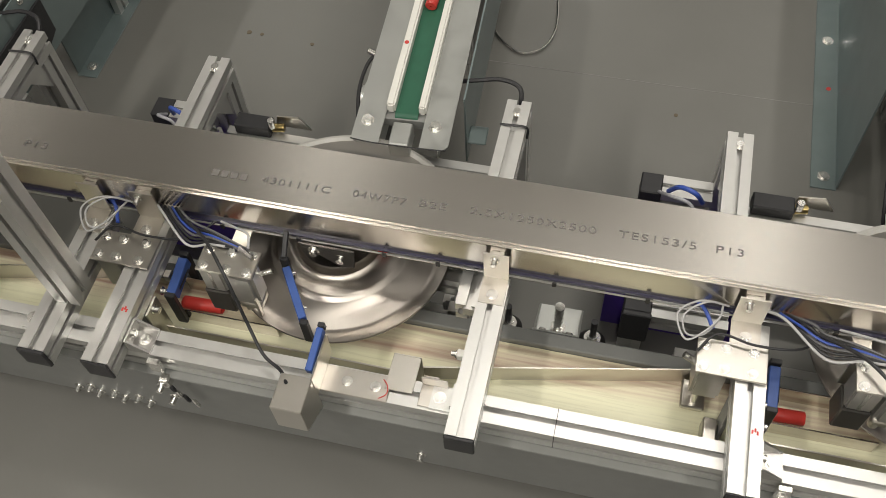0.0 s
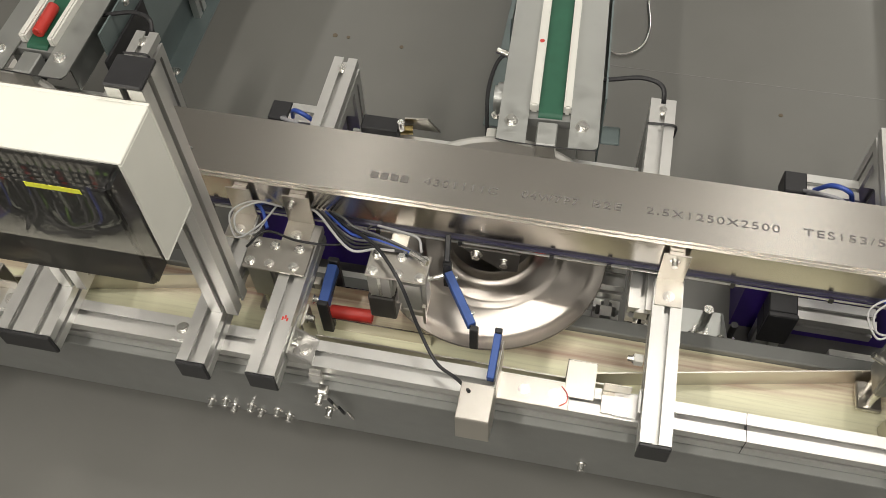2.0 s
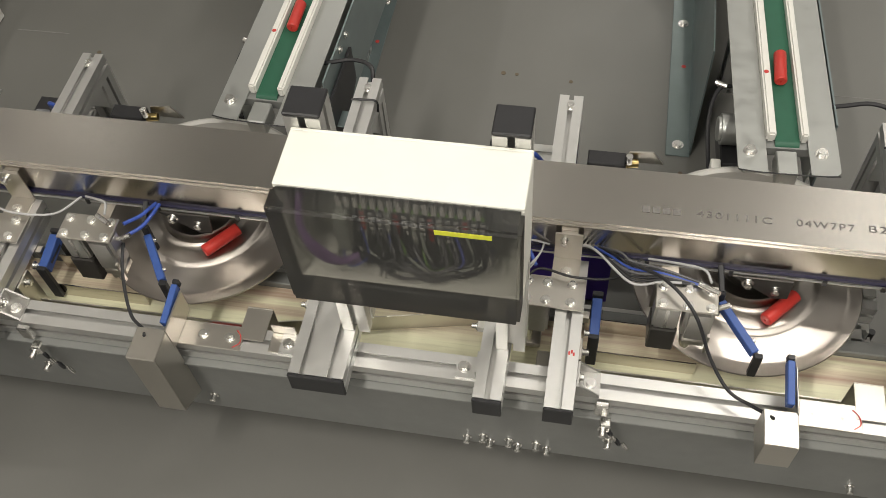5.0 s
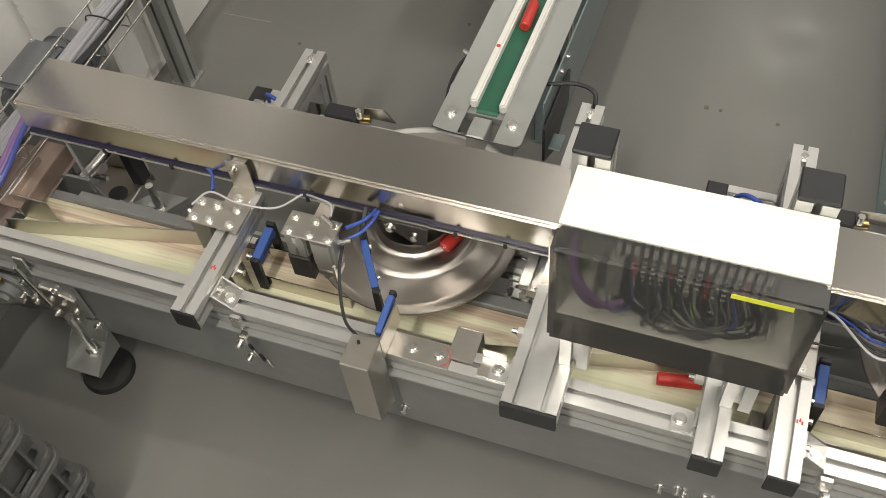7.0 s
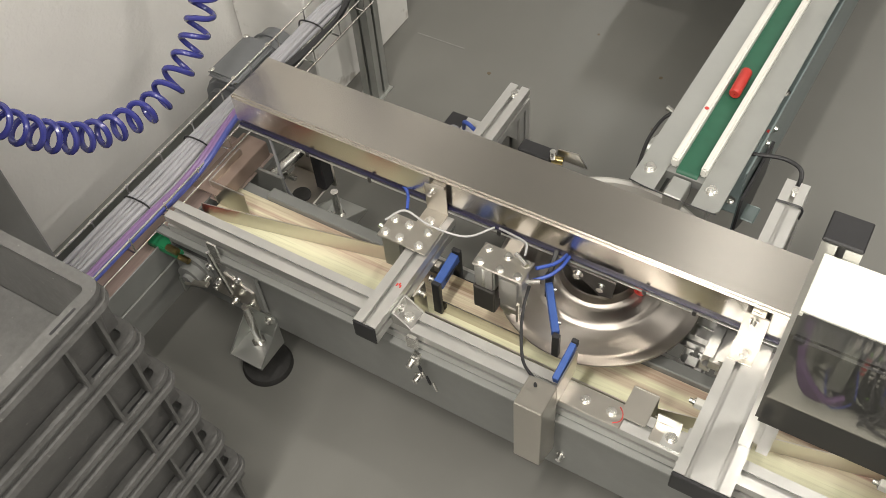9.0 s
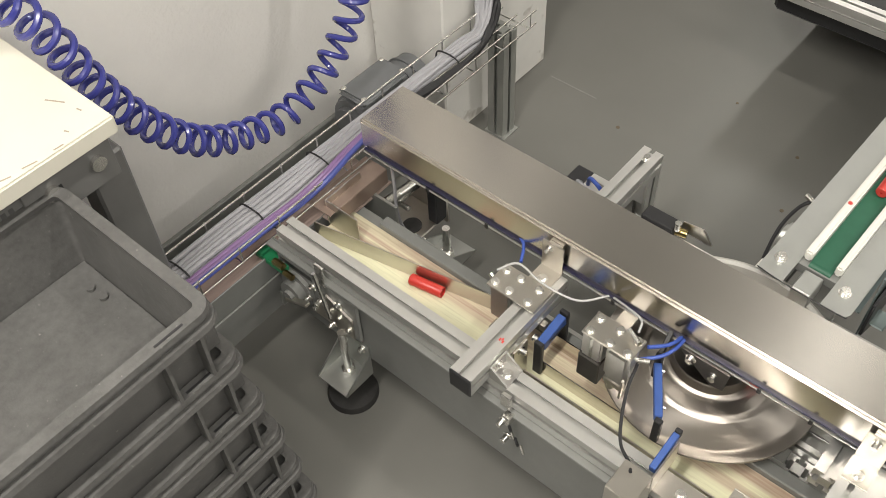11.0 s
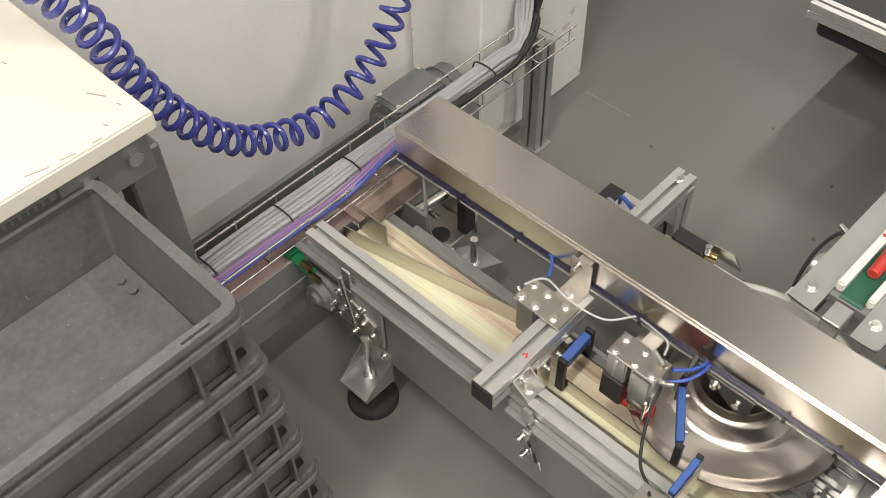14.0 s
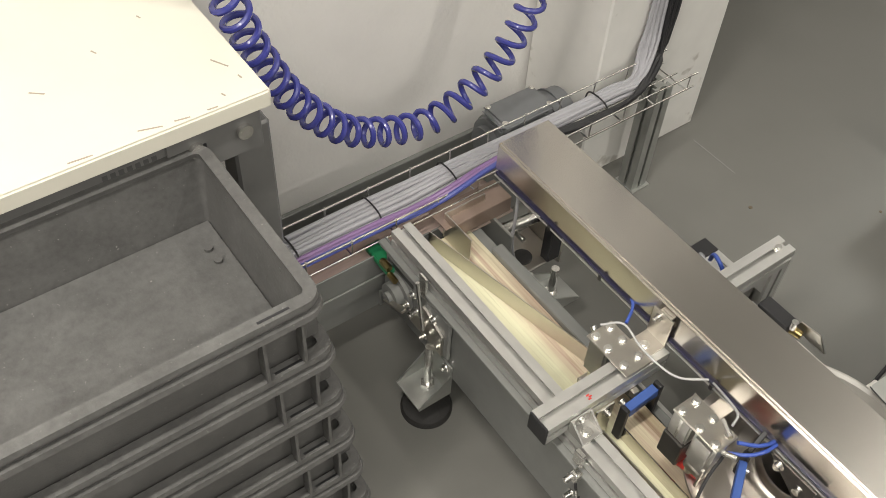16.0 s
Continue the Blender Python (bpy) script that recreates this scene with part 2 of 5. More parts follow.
def tube(bm, pts, r, seg=8, steps=6):
    path = smooth_path(pts, steps)
    up = Vector((0.13, 0.31, 0.94)).normalized()
    rings = []
    for i, p in enumerate(path):
        d = (path[min(i + 1, len(path) - 1)] - path[max(i - 1, 0)]).normalized()
        u = d.cross(up)
        u = u.normalized() if u.length > 1e-4 else d.orthogonal().normalized()
        v = d.cross(u)
        up = -v if (-v).dot(up) > 0 else v
        rings.append([bm.verts.new(p + r * (u * math.cos(k * math.tau / seg) + up * math.sin(k * math.tau / seg))) for k in range(seg)])
    for a, b in zip(rings, rings[1:]):
        for k in range(seg):
            bm.faces.new((a[k], a[(k + 1) % seg], b[(k + 1) % seg], b[k]))
    bm.faces.new(rings[0]), bm.faces.new(rings[-1])
    return bm


def T(pts, r, seg=8, steps=6):
    return tube(bmesh.new(), pts, r, seg, steps)


def extrude_outline(bm, outline, m, length):
    """A closed outline in x, y, drawn out along z by length, then moved by m."""
    a = [bm.verts.new(m @ Vector((x, y, 0))) for x, y in outline]
    b = [bm.verts.new(m @ Vector((x, y, length))) for x, y in outline]
    n = len(outline)
    for i in range(n):
        bm.faces.new((a[i], a[(i + 1) % n], b[(i + 1) % n], b[i]))
    bm.faces.new(a), bm.faces.new(b)
    return bm


def slotted(w, h, slots_w=1, slots_h=1, gap=0.0080, deep=0.0110):
    """The outline of a slotted profile of width w and height h."""
    side = []
    for n, length, other in ((slots_w, w, h), (slots_h, h, w)):
        pitch = length / n
        row = [(-length / 2, 0.0)]
        for i in range(n):
            c = -length / 2 + pitch * (i + 0.5)
            row += [(c - gap / 2, 0), (c - gap / 2, deep * 0.3), (c - 0.0085, deep * 0.42), (c - 0.0085, deep), (c + 0.0085, deep), (c + 0.0085, deep * 0.42), (c + gap / 2, deep * 0.3), (c + gap / 2, 0)]
        side.append(row)
    out = [(x, -h / 2 + d) for x, d in side[0]]
    out += [(w / 2 - d, x) for x, d in side[1]]
    out += [(-x, h / 2 - d) for x, d in side[0]]
    out += [(-w / 2 + d, -x) for x, d in side[1]]
    return out


def profile(bm, axis, start, end, c1, c2, w=0.04, h=0.04, slots_w=1, slots_h=1):
    """A profile along an axis from start to end; c1, c2: its centre across (y z, x z or x y); w along c1, h along c2."""
    o = slotted(w, h, slots_w, slots_h)
    if axis == "x":
        m = Matrix(((0, 0, 1, start), (1, 0, 0, c1), (0, 1, 0, c2), (0, 0, 0, 1)))
    elif axis == "y":
        m = Matrix(((1, 0, 0, c1), (0, 0, 1, start), (0, 1, 0, c2), (0, 0, 0, 1)))
    else:
        m = Matrix(((1, 0, 0, c1), (0, 1, 0, c2), (0, 0, 1, start), (0, 0, 0, 1)))
    return extrude_outline(bm, o, m, end - start)


def PR(*a, **k):
    return profile(bmesh.new(), *a, **k)


def bolt_mesh(c, axis=(0, 0, 1), r=0.0055, h=0.006):
    """A socket head bolt on a washer."""
    c, d = Vector(c), Vector(axis).normalized()
    bm = bmesh.new()
    rod(bm, c, c + d * 0.0012, r * 1.55, 14)
    rod(bm, c + d * 0.0012, c + d * h, r, 14)
    rod(bm, c + d * h, c + d * (h + 0.0004), r * 0.5, 6)
    return bm


def bolt(c, parent, axis=(0, 0, 1), r=0.0055, h=0.006):
    return part("bolt", bolt_mesh(c, axis, r, h), CHROME, parent, smooth=True)


def lathe(bm, outline, centre, seg=96):
    cx, cy, cz = centre
    rings = [[bm.verts.new((cx + r * math.cos(k * math.tau / seg), cy + r * math.sin(k * math.tau / seg), cz + z)) for k in range(seg)] for r, z in outline]
    for a, b in zip(rings, rings[1:]):
        for k in range(seg):
            bm.faces.new((a[k], a[(k + 1) % seg], b[(k + 1) % seg], b[k]))
    bm.faces.new(rings[0]), bm.faces.new(rings[-1])
    return bm


def sheet_poly(bm, pts, n, thick):
    """A flat plate: a polygon of points in space with thickness thick along n."""
    n = Vector(n).normalized() * thick
    a = [bm.verts.new(Vector(p)) for p in pts]
    b = [bm.verts.new(Vector(p) + n) for p in pts]
    k = len(pts)
    for i in range(k):
        bm.faces.new((a[i], a[(i + 1) % k], b[(i + 1) % k], b[i]))
    bm.faces.new(a), bm.faces.new(b)
    return bm


# ---- the large structure ----
PITCH = 0.8784
single("floor", B(-4, 6, -4, 7, -0.1, 0.0), FLOOR, "grey epoxy floor with faint scuffs and small stains", "floor", kind="structure", origin=(0, 0, 0))
single("wall_west", B(-1.0, -0.84, -4, 1.046, 0, 3.0), WALLP, "rough white plastered wall behind the coiled hose", "wall", kind="structure", origin=(-0.9, 0, 0))
single("wall_pier", B(-0.838, -0.62, 0.66, 1.046, 0, 3.0, 0.004), PILLAR, "scuffed white painted wall pier beside the cable tray", "wall", kind="structure", origin=(-0.72, 0.8, 0))
# Unseen walls and ceiling added to close the hall; their tones bounce light.
single("wall_far_west", B(-4.15, -4, -4, 7, 0, 3.0), HALL, "unseen plain pale grey wall added to close the hall", "wall", kind="structure", origin=(-4, 0, 0))
single("wall_east", B(6, 6.15, -4, 7, 0, 3.0), HALL, "unseen plain pale grey wall added to close the hall", "wall", kind="structure", origin=(6, 0, 0))
single("wall_north", B(-4, 6, 7, 7.15, 0, 3.0), HALL, "unseen plain pale grey wall added to close the hall", "wall", kind="structure", origin=(0, 7, 0))
single("wall_south", B(-4, 6, -4.15, -4, 0, 3.0), HALL, "unseen plain pale grey wall added to close the hall", "wall", kind="structure", origin=(0, -4, 0))
single("ceiling", B(-4.15, 6.15, -4.15, 7.15, 3.0, 3.1), CEILING, "unseen plain white ceiling added to bounce light", "ceiling", kind="structure", origin=(0, 0, 3))
# Strip added for the wall's dark foot; there is no skirting.
single("wall_foot_strip", B(-0.838, -0.826, -3.9, 0.655, 0, 0.08, 0.002), DARKSHEET, "grey strip added along the plastered wall's dark foot", "skirting", kind="structure", origin=(-0.83, 0, 0))


# ---- the main conveyor ----
def conveyor():
    c = thing("belt_conveyor", 0.8, 0.14, 0.12, "long low conveyor with a cream belt in a grey sheet frame", "conveyor")
    part("front_rail", PR("x", -0.475, 2.75, 0.062, 0.326), ALU, c, "slotted aluminium profile rail")
    part("side_plate", B(-0.50, 2.75, 0.0445, 0.0475, 0.125, 0.3055, 0.0008), DARKSHEET, c, "grey sheet side plate")
    bm = B(-0.50, 2.75, 0.030, 0.0445, 0.297, 0.3035, 0.001)
    part("side_lip", bm, DARKSHEET, c)
    part("bed", B(-0.47, 2.75, 0.060, 0.236, 0.215, 0.246), DARKSHEET, c)
    part("belt", B(-0.478, 2.75, 0.084, 0.214, 0.2465, 0.250, 0.0008), BELT, c, "cream conveyor belt with rubbed pinkish streaks")
    part("back_rail", B(-0.40, 2.75, 0.2145, 0.238, 0.216, 0.262, 0.002), DARKSHEET, c, "grey rail along the belt")
    part("back_plate", B(-0.40, 2.75, 0.2385, 0.2415, 0.125, 0.25), DARKSHEET, c)
    # bolts low on the side plate
    for x, z in ((0.719, 0.146), (0.745, 0.158), (0.756, 0.141), (0.786, 0.154), (0.800, 0.140), (0.829, 0.155), (0.846, 0.142), (0.30, 0.17), (1.30, 0.16)):
        bolt((x, 0.0444, z), c, (0, -1, 0), 0.005, 0.012)
    # joint of the rail
    part("rail_joint", B(1.4955, 1.4965, 0.0415, 0.0825, 0.3055, 0.3463), BLACK, c)
    # belt guides on brackets, a slanted deflector for each station
    for k in range(3):
        x0 = PITCH * k
        part("belt_guide", B(x0 + 0.01, x0 + 0.44, 0.1155, 0.1185, 0.2505, 0.288, 0.0006), BRACKET, c, "stainless guide strip")
        part("lane_wall", B(x0 + 0.004, x0 + 0.19, 0.2035, 0.2055, 0.2505, 0.287, 0.0005), POLISHED, c, "polished stainless lane wall")
        part("lane_strip", B(x0 + 0.012, x0 + 0.175, 0.1497, 0.1517, 0.2505, 0.283, 0.0005), POLISHED, c, "polished stainless guide strip")
        bm = bmesh.new()
        sheet_poly(bm, [(x0 - 0.478, 0.128, 0.2505), (x0 - 0.06, 0.212, 0.2505), (x0 - 0.06, 0.212, 0.290), (x0 - 0.478, 0.128, 0.290)], (0.196, -0.98, 0), 0.002)
        part("deflector", bm, BRACKET, c, "slanted stainless deflector strip")
        bm = B(x0 + 0.378, x0 + 0.418, 0.060, 0.1145, 0.348, 0.350)
        box(bm, x0 + 0.378, x0 + 0.418, 0.1145, 0.1165, 0.262, 0.350)
        bmesh.ops.bevel(bm, geom=[e for e in bm.edges], offset=0.0005, segments=1, affect="EDGES")
        part("guide_clip", bm, BRACKET, c, "bent stainless clip")
        bm = B(x0 + 0.428, x0 + 0.465, 0.046, 0.078, 0.3465, 0.3485, 0.0006)
        box(bm, x0 + 0.428, x0 + 0.465, 0.0782, 0.0802, 0.3465, 0.370, 0.0006)
        part("rail_angle", bm, BRACKET, c, "small stainless angle")
        part("corner_block", B(x0 - 0.062, x0 - 0.042, 0.100, 0.140, 0.2505, 0.285, 0.002), BRACKET, c)
    return c


conveyor()


def slant(a, b, w, h):
    """A bar of width w and height h from a to b."""
    a, b = Vector(a), Vector(b)
    m = Matrix.Translation((a + b) / 2) @ (b - a).to_track_quat("Y", "Z").to_matrix().to_4x4()
    bm = bmesh.new()
    L = (b - a).length
    box(bm, -w / 2, w / 2, -L / 2, L / 2, -h / 2, h / 2, 0.0012, 1, m)
    return bm


def conveyor_end():
    """The drive end: bearing plate, hub and screws in front; tension gear behind."""
    e = thing("drive_end", -0.40, 0.04, 0.13, "grey bearing plate with hub and tension screws at the conveyor's end", "machine part")
    bearing = part("bearing_plate", B(-0.485, -0.285, 0.036, 0.0435, 0.175, 0.285, 0.004), DARKSHEET, e)
    bm = rod(bmesh.new(), (-0.435, 0.0358, 0.222), (-0.435, 0.012, 0.222), 0.026, 24)
    rod(bm, (-0.435, 0.012, 0.222), (-0.435, 0.004, 0.222), 0.012, 16)
    part("hub", bm, DARKSHEET, e, smooth=True)
    for x, z in ((-0.475, 0.255), (-0.395, 0.255), (-0.395, 0.195), (-0.35, 0.225), (-0.33, 0.255), (-0.31, 0.2)):
        bolt((x, 0.0358, z), bearing, (0, -1, 0), 0.006, 0.008)
    part("flange", rod(bmesh.new(), (-0.435, 0.0357, 0.222), (-0.435, 0.028, 0.222), 0.040, 28), DARKSHEET, e, "", True)
    part("sheet_corner", sheet_poly(bmesh.new(), [(-0.40, 0.0356, 0.18), (-0.30, 0.0356, 0.18), (-0.30, 0.0356, 0.235), (-0.36, 0.0356, 0.262)], (0, -1, 0), 0.004), BRACKET, e)
    part("dark_slot", B(-0.475, -0.395, 0.0352, 0.0356, 0.268, 0.279), BLACK, e)
    part("locking_arm", slant((-0.44, 0.006, 0.215), (-0.385, 0.010, 0.235), 0.012, 0.006), BRACKET, e)
    for x, z in ((-0.40, 0.228), (-0.455, 0.19), (-0.37, 0.24), (-0.345, 0.195)):
        bolt((x, 0.0275, z), e, (0, -1, 0), 0.0055, 0.012)
    bm = B(-0.372, -0.352, 0.030, 0.0355, 0.290, 0.343, 0.001)
    part("tension_plate", bm, CHROME, e, "small zinc plate")
    bm = rod(bmesh.new(), (-0.362, 0.020, 0.335), (-0.335, 0.016, 0.235), 0.004, 10)
    part("tension_screw", bm, CHROME, e, smooth=True)
    bm = rod(bmesh.new(), (-0.48, 0.025, 0.272), (-0.455, 0.025, 0.272), 0.007, 6)
    rod(bm, (-0.452, 0.022, 0.264), (-0.43, 0.022, 0.264), 0.006, 6)
    part("brass_nipple", bm, BRASS, e)
    # behind: frame, roller axle, tension screw
    r = thing("tension_gear", -0.46, 0.33, 0.10, "dark tension frame with a bright roller axle", "machine part")
    bm = B(-0.50, -0.40, 0.262, 0.268, 0.11, 0.262, 0.002)
    part("side_plate", bm, GALV, r)
    part("back_plate", B(-0.51, -0.40, 0.405, 0.411, 0.09, 0.262, 0.002), BRACKET, r)
    part("base_plate", B(-0.50, -0.405, 0.2685, 0.4045, 0.105, 0.111, 0.002), BRACKET, r)
    bm = B(-0.512, -0.456, 0.148, 0.302, 0.297, 0.2995, 0.0008)
    box(bm, -0.4585, -0.456, 0.170, 0.302, 0.2625, 0.2968, 0.0006)
    part("end_cover", bm, BROWNSHEET, r, "brownish pink cover over the end roller")
    part("axle", rod(bmesh.new(), (-0.472, 0.2685, 0.195), (-0.455, 0.4045, 0.195), 0.0125, 20), CHROME, r, "bright steel axle", True)
    part("tension_screw", rod(bmesh.new(), (-0.497, 0.2685, 0.225), (-0.497, 0.33, 0.225), 0.006, 12), CHROME, r, "", True)
    part("nut", rod(bmesh.new(), (-0.497, 0.30, 0.225), (-0.497, 0.312, 0.225), 0.012, 6), CHROME, r)
    # Flat black disc put in for the dark of the plate's open hole.
    part("dark_hole_disc", rod(bmesh.new(), (-0.44, 0.34, 0.1112), (-0.44, 0.34, 0.115), 0.02, 20), RUBBER, r, "", True)
    part("dark_block", B(-0.425, -0.3995, 0.372, 0.4045, 0.112, 0.225, 0.003), BLACK, r)
    part("second_axle", rod(bmesh.new(), (-0.492, 0.335, 0.168), (-0.44, 0.335, 0.168), 0.006, 12), CHROME, r, "", True)
    part("pulley", rod(bmesh.new(), (-0.415, 0.4115, 0.19), (-0.415, 0.44, 0.19), 0.03, 24), BLACK, r, "", True)
    part("leg", B(-0.46, -0.44, 0.33, 0.35, 0.0, 0.1045), DARKSHEET, r)


conveyor_end()


def beam():
    b = thing("cable_duct", 0.8, 0.31, 0.40, "long brushed stainless cable duct with stamped grey mill marking", "cable duct")
    bm = bmesh.new()
    t = 0.0025
    outline = [(0.252, 0.402), (0.252, 0.463), (0.368, 0.463), (0.368, 0.394), (0.368 - t, 0.394), (0.368 - t, 0.463 - t), (0.252 + t, 0.463 - t), (0.252 + t, 0.402)]
    m = Matrix(((0, 0, 1, -0.455), (1, 0, 0, 0), (0, 1, 0, 0), (0, 0, 0, 1)))
    extrude_outline(bm, outline, m, 3.2)
    long_edges = [e for e in bm.edges if abs(e.verts[0].co.x - e.verts[1].co.x) > 1 and abs(e.verts[0].co.z - 0.463) < 1e-4]
    bmesh.ops.bevel(bm, geom=long_edges, offset=0.006, segments=4, affect="EDGES")
    part("cover", bm, STEEL, b, "brushed stainless cover")
    part("end_sheet", B(-0.457, -0.4552, 0.253, 0.365, 0.405, 0.4615), STEEL, b)
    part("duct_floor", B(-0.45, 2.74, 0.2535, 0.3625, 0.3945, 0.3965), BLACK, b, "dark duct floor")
    part("cable_rail", B(-0.45, 2.74, 0.2475, 0.2515, 0.3975, 0.4015), NAVY, b, "dark blue cable rail")
    part("edge_strip", B(-0.45, 2.74, 0.2448, 0.2472, 0.3935, 0.3955), ALU, b, "thin aluminium edge strip")
    for k in range(3):
        x0 = PITCH * k
        for dx in (-0.038, 0.497, ):
            bolt((x0 + dx, 0.2418, 0.438), b, (0, -1, 0), 0.0042, 0.011)
        for dx in (-0.30, -0.17, 0.08, 0.20, 0.33, 0.41):
            bm = B(x0 + dx, x0 + dx + 0.006, 0.2425, 0.2446, 0.391, 0.401)
            part("clip", bm, BLACK, b)

    # marking, stamped along the cover
    def words(text, x, y, size, width):
        cu = bpy.data.curves.new("marking", "FONT")
        cu.body, cu.size, cu.extrude, cu.space_character = text, size, 0.0001, 1.2
        cu.materials.append(INK)
        ob = new("marking", cu)
        scene.view_layers[0].update()
        ob.scale = (width / max(ob.dimensions.x, 1e-4), 1, 1)
        ob.parent = b
        ob.location = Vector((x, y, 0.4634)) - ORIGIN[b.name]
    for text, x, y, w in (("4301111C", 1.021, 0.288, 0.104), ("04W7P7", 1.158, 0.290, 0.078), ("B2E", 1.254, 0.292, 0.039), ("2.5X1250X2500", 1.328, 0.2945, 0.176), ("TES153/5", 1.535, 0.296, 0.104), ("P13", 1.664, 0.297, 0.036), ("P13", 0.642, 0.283, 0.037)):
        words(text, x, y, 0.0165, w)
    bm = bmesh.new()
    for i in range(4):
        x = 0.945 + i * 0.0145
        box(bm, x, x + 0.0105, 0.2865, 0.2975, 0.46335, 0.4635)
    part("maker_mark", bm, INK, b)


beam()


# ---- one station, built at the first bar and copied ----
def cross_bar(x0):
    b = thing("cross_bar", x0 - 0.02, 0.12, 0.346, "aluminium cross bar with a red pen mark bolted over the belt", "profile bar", "cross bars over the belt")
    part("profile", PR("y", 0.0, 0.243, x0 - 0.02, 0.366), ALU, b)
    part("end_cap", B(x0 - 0.0405, x0 + 0.0005, -0.004, -0.0003, 0.3455, 0.3865, 0.0015), BLACK, b, "black plastic end cap")
    bm = B(x0 - 0.052, x0 - 0.012, 0.205, 0.2442, 0.3865, 0.389)
    box(bm, x0 - 0.052, x0 - 0.012, 0.2420, 0.2442, 0.389, 0.450)
    box(bm, x0 - 0.052 + 0.008, x0 - 0.012 - 0.008, 0.2442, 0.2517, 0.412, 0.445)
    part("hanger", bm, BRACKET, b, "bent stainless hanger")
    bolt((x0 - 0.032, 0.218, 0.389), b)
    bm = bmesh.new()
    for dx, dy in ((0, 0), (0.0035, 0.0025), (0.0065, -0.001)):
        box(bm, x0 - 0.015 + dx, x0 - 0.0125 + dx, 0.083 + dy, 0.0885 + dy, 0.3862, 0.38655)
    part("pen_mark", bm, REDINKLASER, b)
    # angle piece that holds the bar on the rail
    bm = B(x0 + 0.001, x0 + 0.004, 0.042, 0.082, 0.3468, 0.374)
    box(bm, x0 + 0.004, x0 + 0.034, 0.042, 0.082, 0.3468, 0.350)
    sheet_poly(bm, [(x0 + 0.004, 0.042, 0.350), (x0 + 0.034, 0.042, 0.350), (x0 + 0.004, 0.042, 0.374)], (0, 1, 0), 0.003)
    sheet_poly(bm, [(x0 + 0.004, 0.079, 0.350), (x0 + 0.034, 0.079, 0.350), (x0 + 0.004, 0.079, 0.374)], (0, 1, 0), 0.003)
    part("angle", bm, ZINC, b, "cast aluminium angle")
    bolt((x0 + 0.02, 0.062, 0.350), b, r=0.006)
    bolt((x0 + 0.004, 0.062, 0.364), b, (1, 0, 0), 0.005)
    # loose zinc clamps with screws before the rail
    bm = B(x0 + 0.030, x0 + 0.050, 0.030, 0.040, 0.315, 0.345, 0.002)
    box(bm, x0 + 0.040, x0 + 0.056, 0.020, 0.036, 0.285, 0.305, 0.002)
    part("zinc_clamp", bm, CHROME, b)
    for q, (dx, z) in enumerate(((0.052, 0.278), (0.058, 0.262), (0.066, 0.248), (0.078, 0.236))):
        part("chain_link", T([(x0 + dx, 0.024, z + 0.012), (x0 + dx + 0.007, 0.020, z + 0.004), (x0 + dx + 0.006, 0.024, z - 0.008), (x0 + dx - 0.002, 0.028, z)], 0.0022, 6, 3), CHROME if q % 2 else BLACK, b)
    bolt((x0 + 0.045, 0.020, 0.295), b, (0, -1, 0), 0.005, 0.012)
    bolt((x0 + 0.055, 0.020, 0.26), b, (0, -1, 0), 0.005, 0.014)
    return b


def clamp_unit(x0):
    c = thing("stop_cylinder", x0 - 0.06, 0.18, 0.29, "stainless plate with six bolts over a small air cylinder", "air cylinder", "stop cylinders on the cross bars")
    plate = part("plate", B(x0 - 0.094, x0 - 0.001, 0.152, 0.205, 0.3895, 0.3935, 0.001), BRACKET, c)
    for dx in (-0.084, -0.056, -0.020):
        for y in (0.163, 0.193):
            bolt((x0 + dx, y, 0.3935), plate, r=0.0048, h=0.006)
    part("body", B(x0 - 0.090, x0 - 0.050, 0.155, 0.203, 0.312, 0.3893, 0.004, 2), ZINC, c)
    bm = bmesh.new()
    for y in (0.166, 0.192):
        rod(bm, (x0 - 0.077, y, 0.312), (x0 - 0.077, y, 0.268), 0.005, 12)
    part("piston", bm, CHROME, c, "", True)
    part("foot", B(x0 - 0.094, x0 - 0.060, 0.157, 0.201, 0.258, 0.268, 0.002), BRACKET, c)
    part("fitting", rod(bmesh.new(), (x0 - 0.091, 0.178, 0.37), (x0 - 0.108, 0.182, 0.378), 0.005, 12), CHROME, c, "", True)
    part("stopper", B(x0 - 0.040, x0 - 0.034, 0.120, 0.150, 0.252, 0.345, 0.001), DARKSHEET, c)
    return c


